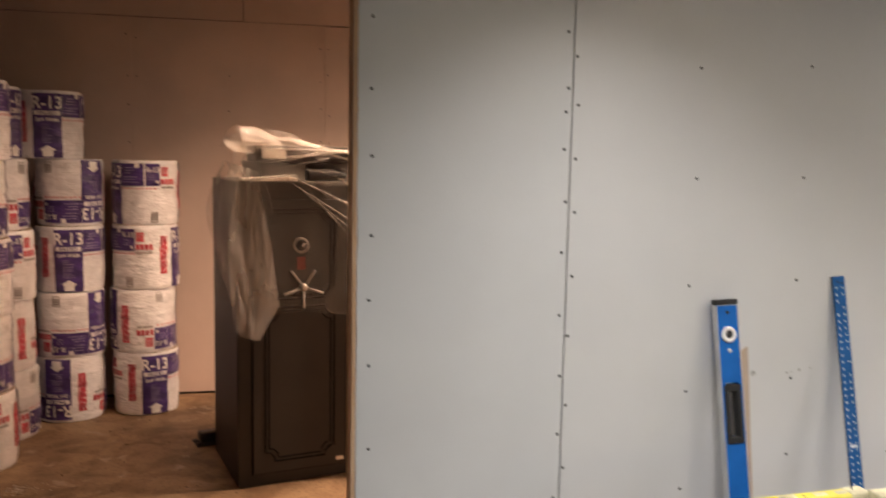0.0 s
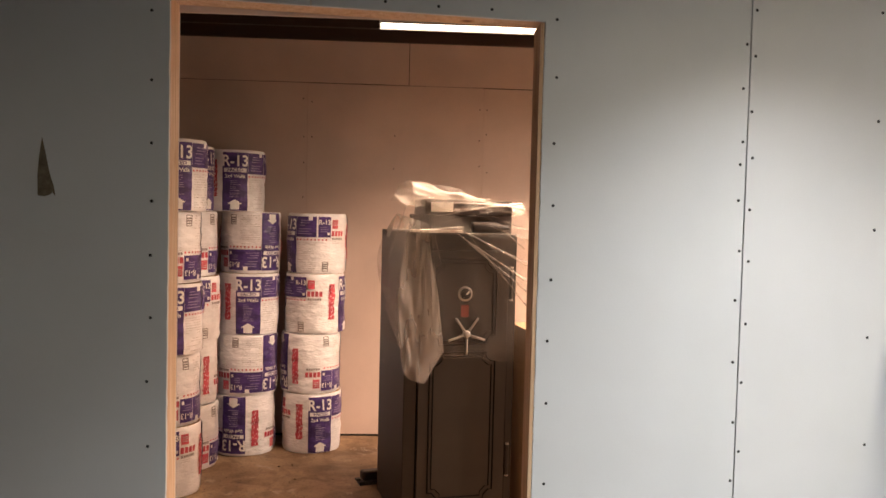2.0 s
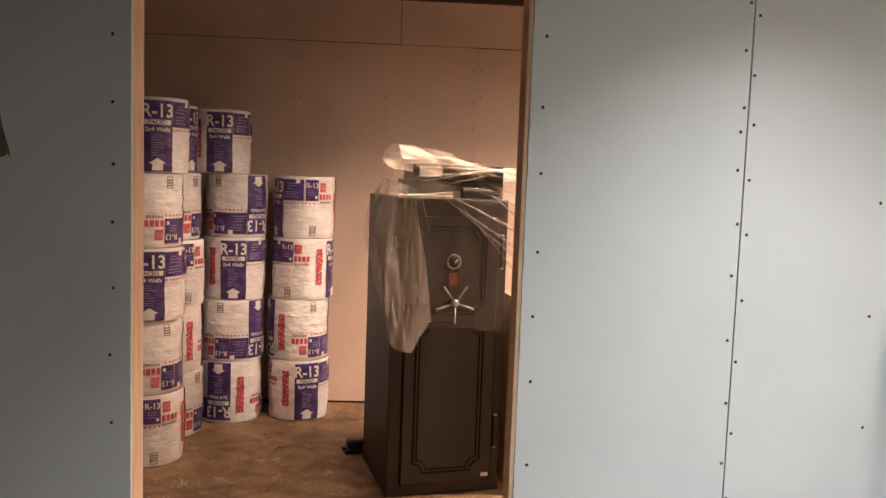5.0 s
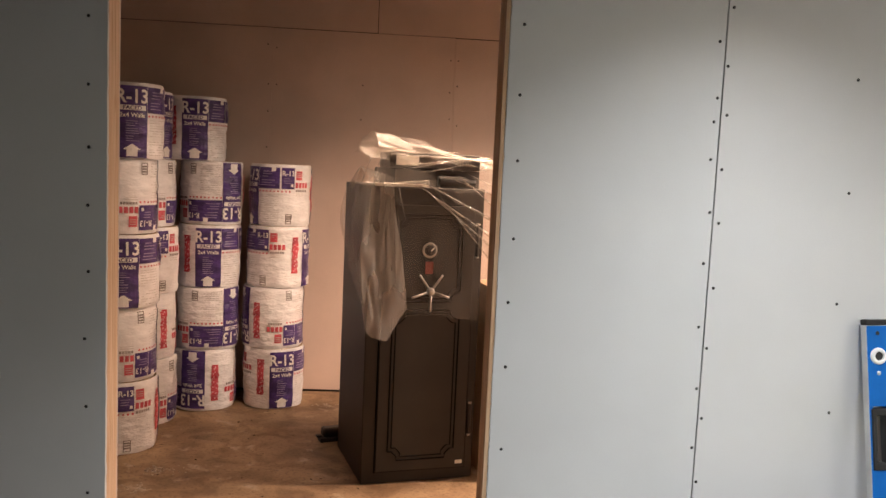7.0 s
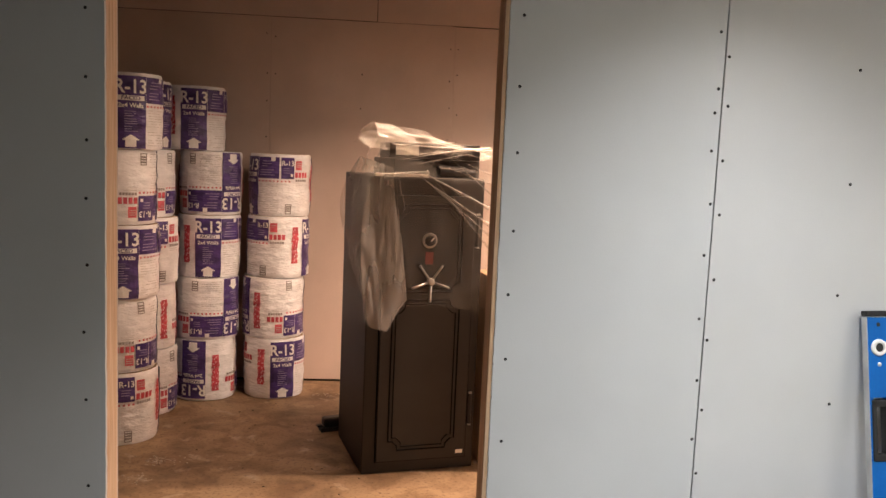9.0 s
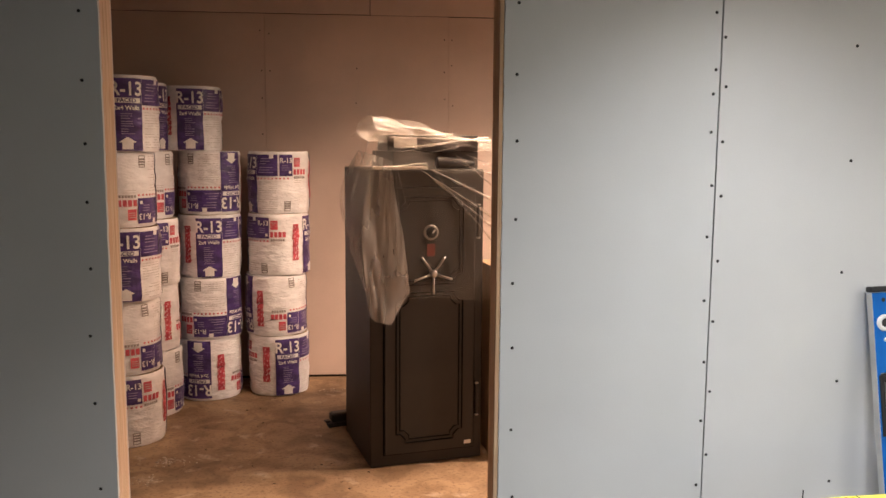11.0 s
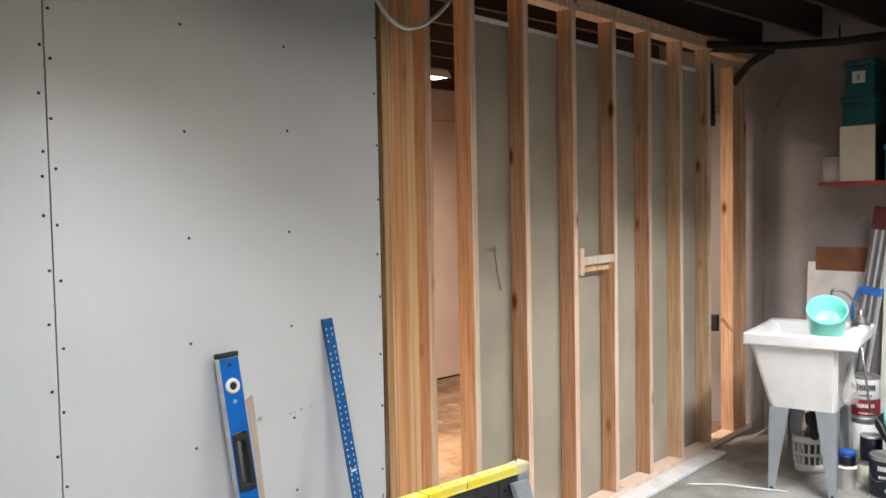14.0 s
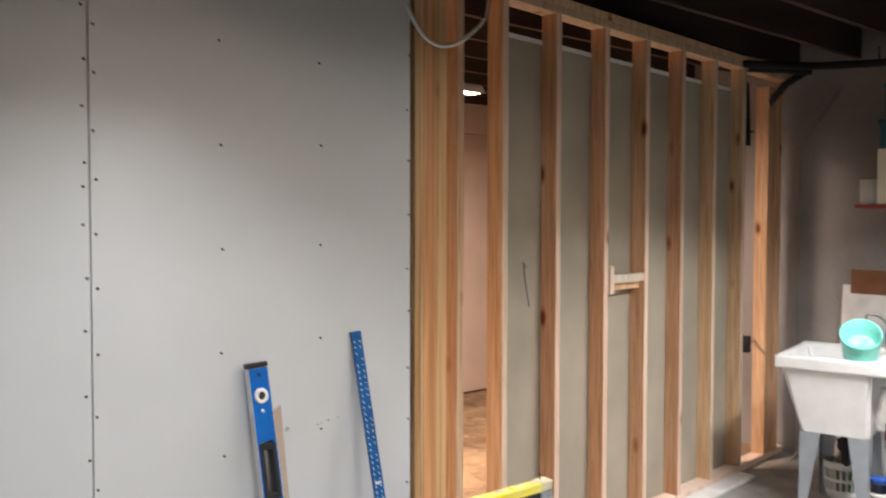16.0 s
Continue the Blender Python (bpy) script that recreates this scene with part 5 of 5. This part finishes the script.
can(5.95, -.455, 0, .078, .34, "tall white paint can on the floor", ((.05, .9, WHITE), (.05, .14, PURPLE)))
can(5.955, -.452, .345, .079, .235, "white and dark red paint can stacked on another", ((.04, .44, DKRED), (.45, .93, WHITE)),
    (), 1, ((.08, .08, .010), (.24, .10, .022), (.52, .07, .010, BLACK), (.66, .11, .034, BLACK)))
can(5.80, -.545, 0, .075, .125, "low tin can under a navy can", ((.1, .9, CREAM),), (), False)
can(5.80, -.545, .128, .057, .145, "small navy and white paint can stacked on a tin", ((.04, .92, NAVY),), (), False, ((.3, .02, .01),))
can(5.62, -.69, 0, .086, .23, "navy paint can with a bent wire handle", ((.05, .90, NAVY),), (), 2, ((.68, .10, .026), (.50, .09, .016), (.2, .03, .018)))
tubw = thing("white_tub", "plain white plastic tub on the floor", "tub", "", pose(5.60, -.49, 0))
part("tub_body", lathe([(0, 0), (.043, 0), (.045, .004), (.049, .118), (.052, .12), (.052, .13), (0, .131)], 28), WHITE, tubw, "", None, True)
jar = thing("small_jar", "small jar with a blue lid and navy label", "jar", "", pose(5.60, -.49, .132))
part("jar_body", lathe([(0, 0), (.040, 0), (.042, .004), (.042, .065), (.038, .07), (0, .07)], 28), WHITE, jar, "", None, True)
part("jar_label", lathe([(.0425, .008), (.0432, .009), (.0432, .055), (.0425, .056)], 28), NAVY, jar, "navy label")
part("lid", lathe([(.044, .058), (.046, .06), (.046, .082), (.043, .086), (0, .086)], 28), material("blue_lid", (0.02, 0.10, 0.45), 0.4), jar, "blue screw lid", None, True)
yj = thing("yellow_jar", "pale yellow tub half hidden behind the cans", "jar", "", pose(5.72, -.625, 0))
part("tub_body", lathe([(0, 0), (.045, 0), (.047, .09), (.044, .1), (0, .1)], 24), material("pale_yellow", (0.62, 0.60, 0.30), 0.5), yj, "", None, True)
basket = thing("plastic_basket", "white slotted plastic basket under the sink", "basket", "", pose(5.80, -.20, 0))
part("base", lathe([(0, 0), (.085, 0), (.088, .05), (.084, .05), (.08, .006), (0, .006)], 32), WHITE, basket, "", None, True)
part("top_rim", lathe([(.096, .175), (.102, .175), (.103, .215), (.098, .217), (.096, .2)], 32), WHITE, basket, "", None, True)
for k in range(18):
    a = 2 * math.pi * k / 18
    part("rib", tube([(.087 * math.cos(a), .087 * math.sin(a), .048), (.099 * math.cos(a), .099 * math.sin(a), .178)], .0065, 6), WHITE, basket)
part("middle_hoop", lathe([(.091, .10), (.096, .10), (.097, .118), (.092, .118)], 32), WHITE, basket, "", None, True)
bt = thing("spray_bottle", "clear and black bottle standing in the basket", "bottle", "", pose(5.80, -.20, .007))
part("bottle_body", lathe([(0, 0), (.032, 0), (.033, .2), (.02, .25), (.016, .27), (0, .27)], 20), WIRE, bt, "", None, True)
part("cap", lathe([(.018, .26), (.03, .28), (.03, .33), (0, .34)], 16), RUBBER, bt, "black cap", None, True)
grn = thing("green_bottle", "green bottle standing in the basket", "bottle", "", pose(5.78, -.255, .007))
part("bottle_body", lathe([(0, 0), (.02, 0), (.02, .15), (.01, .18), (0, .18)], 16), material("green_glaze", (0.05, 0.28, 0.09), 0.4), grn, "", None, True)


def flap_box(m, sx, sy, sz, label, flap):
    t = thing("cardboard_box", label, "box", "cardboard boxes", m)
    for b in (box(0, .004, 0, sy, 0, sz), box(sx - .004, sx, 0, sy, 0, sz), box(.0042, sx - .0042, 0, .004, 0, sz),
              box(.0042, sx - .0042, sy - .004, sy, 0, sz), box(.0042, sx - .0042, .0042, sy - .0042, 0, .004)):
        part("carton_wall", b, CARD, t)
    f = box(-.19, .0, .003, sy - .003, -.002, .002)
    f.transform(Matrix.Translation((0, 0, sz)) @ Matrix.Rotation(radians(flap), 4, "Y"))
    part("flap", f, CARD, t)
    f = box(.004, sx - .004, 0, .2, -.002, .002)
    f.transform(Matrix.Translation((0, sy, sz)) @ Matrix.Rotation(radians(174), 4, "X"))
    part("flap", f, CARD, t)
    return t


bx = flap_box(pose(5.18, -1.40, 0, 0, 0, 4), .42, .54, .33, "open brown moving box with an orange logo patch", 158)
part("logo_patch", box(-.0016, 0, .44, .51, .035, .105), ORANGE, bx, "orange logo patch")
part("stamp_frame", many([box(-.0014, 0, .21, .42, z, z + .004) for z in (.13, .27)] + [box(-.0014, 0, y, y + .004, .13, .27) for y in (.21, .416)]), GREYINK, bx)
part("print_bar", many([box(-.0014, 0, .26, .40 - .02 * (k % 3), .145 + .016 * k, .151 + .016 * k) for k in range(6)]), GREYINK, bx)
part("print_words", many([box(-.0014, 0, .28 + .022 * k, .296 + .022 * k, .248, .262) for k in range(6)]), GREYINK, bx)
b2 = flap_box(pose(5.30, -1.40, .335, 5, -4, 6), .40, .50, .27, "brown moving box standing on another box", 100)
part("logo_patch", box(-.0016, 0, .41, .48, .045, .115), ORANGE, b2, "orange logo patch")
sack = thing("black_bag", "black and turquoise bag heaped behind the boxes", "bag", "", pose(5.83, -.785, 0))
part("bag_body", sheet_mesh(lambda u, v: Vector(((.18 + .07 * noise.noise(Vector((u * 6, v * 4, 2)))) * math.cos(6.283 * u) * math.sin(3.14 * min(1, v * 1.02)) ** .5,
                                                 (.16 + .08 * noise.noise(Vector((u * 5, v * 5, 7)))) * math.sin(6.283 * u) * math.sin(3.14 * min(1, v * 1.02)) ** .5, .70 * v + .04 * noise.noise(Vector((u * 7, v * 3, 4)))) ), 36, 24), BLACK, sack, "", None, True)
part("strap", tube(arc((-.17, .10, .50), (-.21, .13, .42), (-.17, .09, .34), 12), .010, 8), TEAL, sack, "turquoise strap", None, True)
part("pocket", tube(arc((.0, -.05, .0), (.03, .0, .02), (-.01, .045, .0), 10), .015, 10), TEAL, sack, "turquoise pocket", pose(-.185, .05, .53, 0, -90, 0), True)
part("badge", lathe([(0, .012), (.012, .01), (.015, 0)], 14), REDINK, sack, "small red badge", pose(-.205, .045, .54, 0, -90, 0), True)
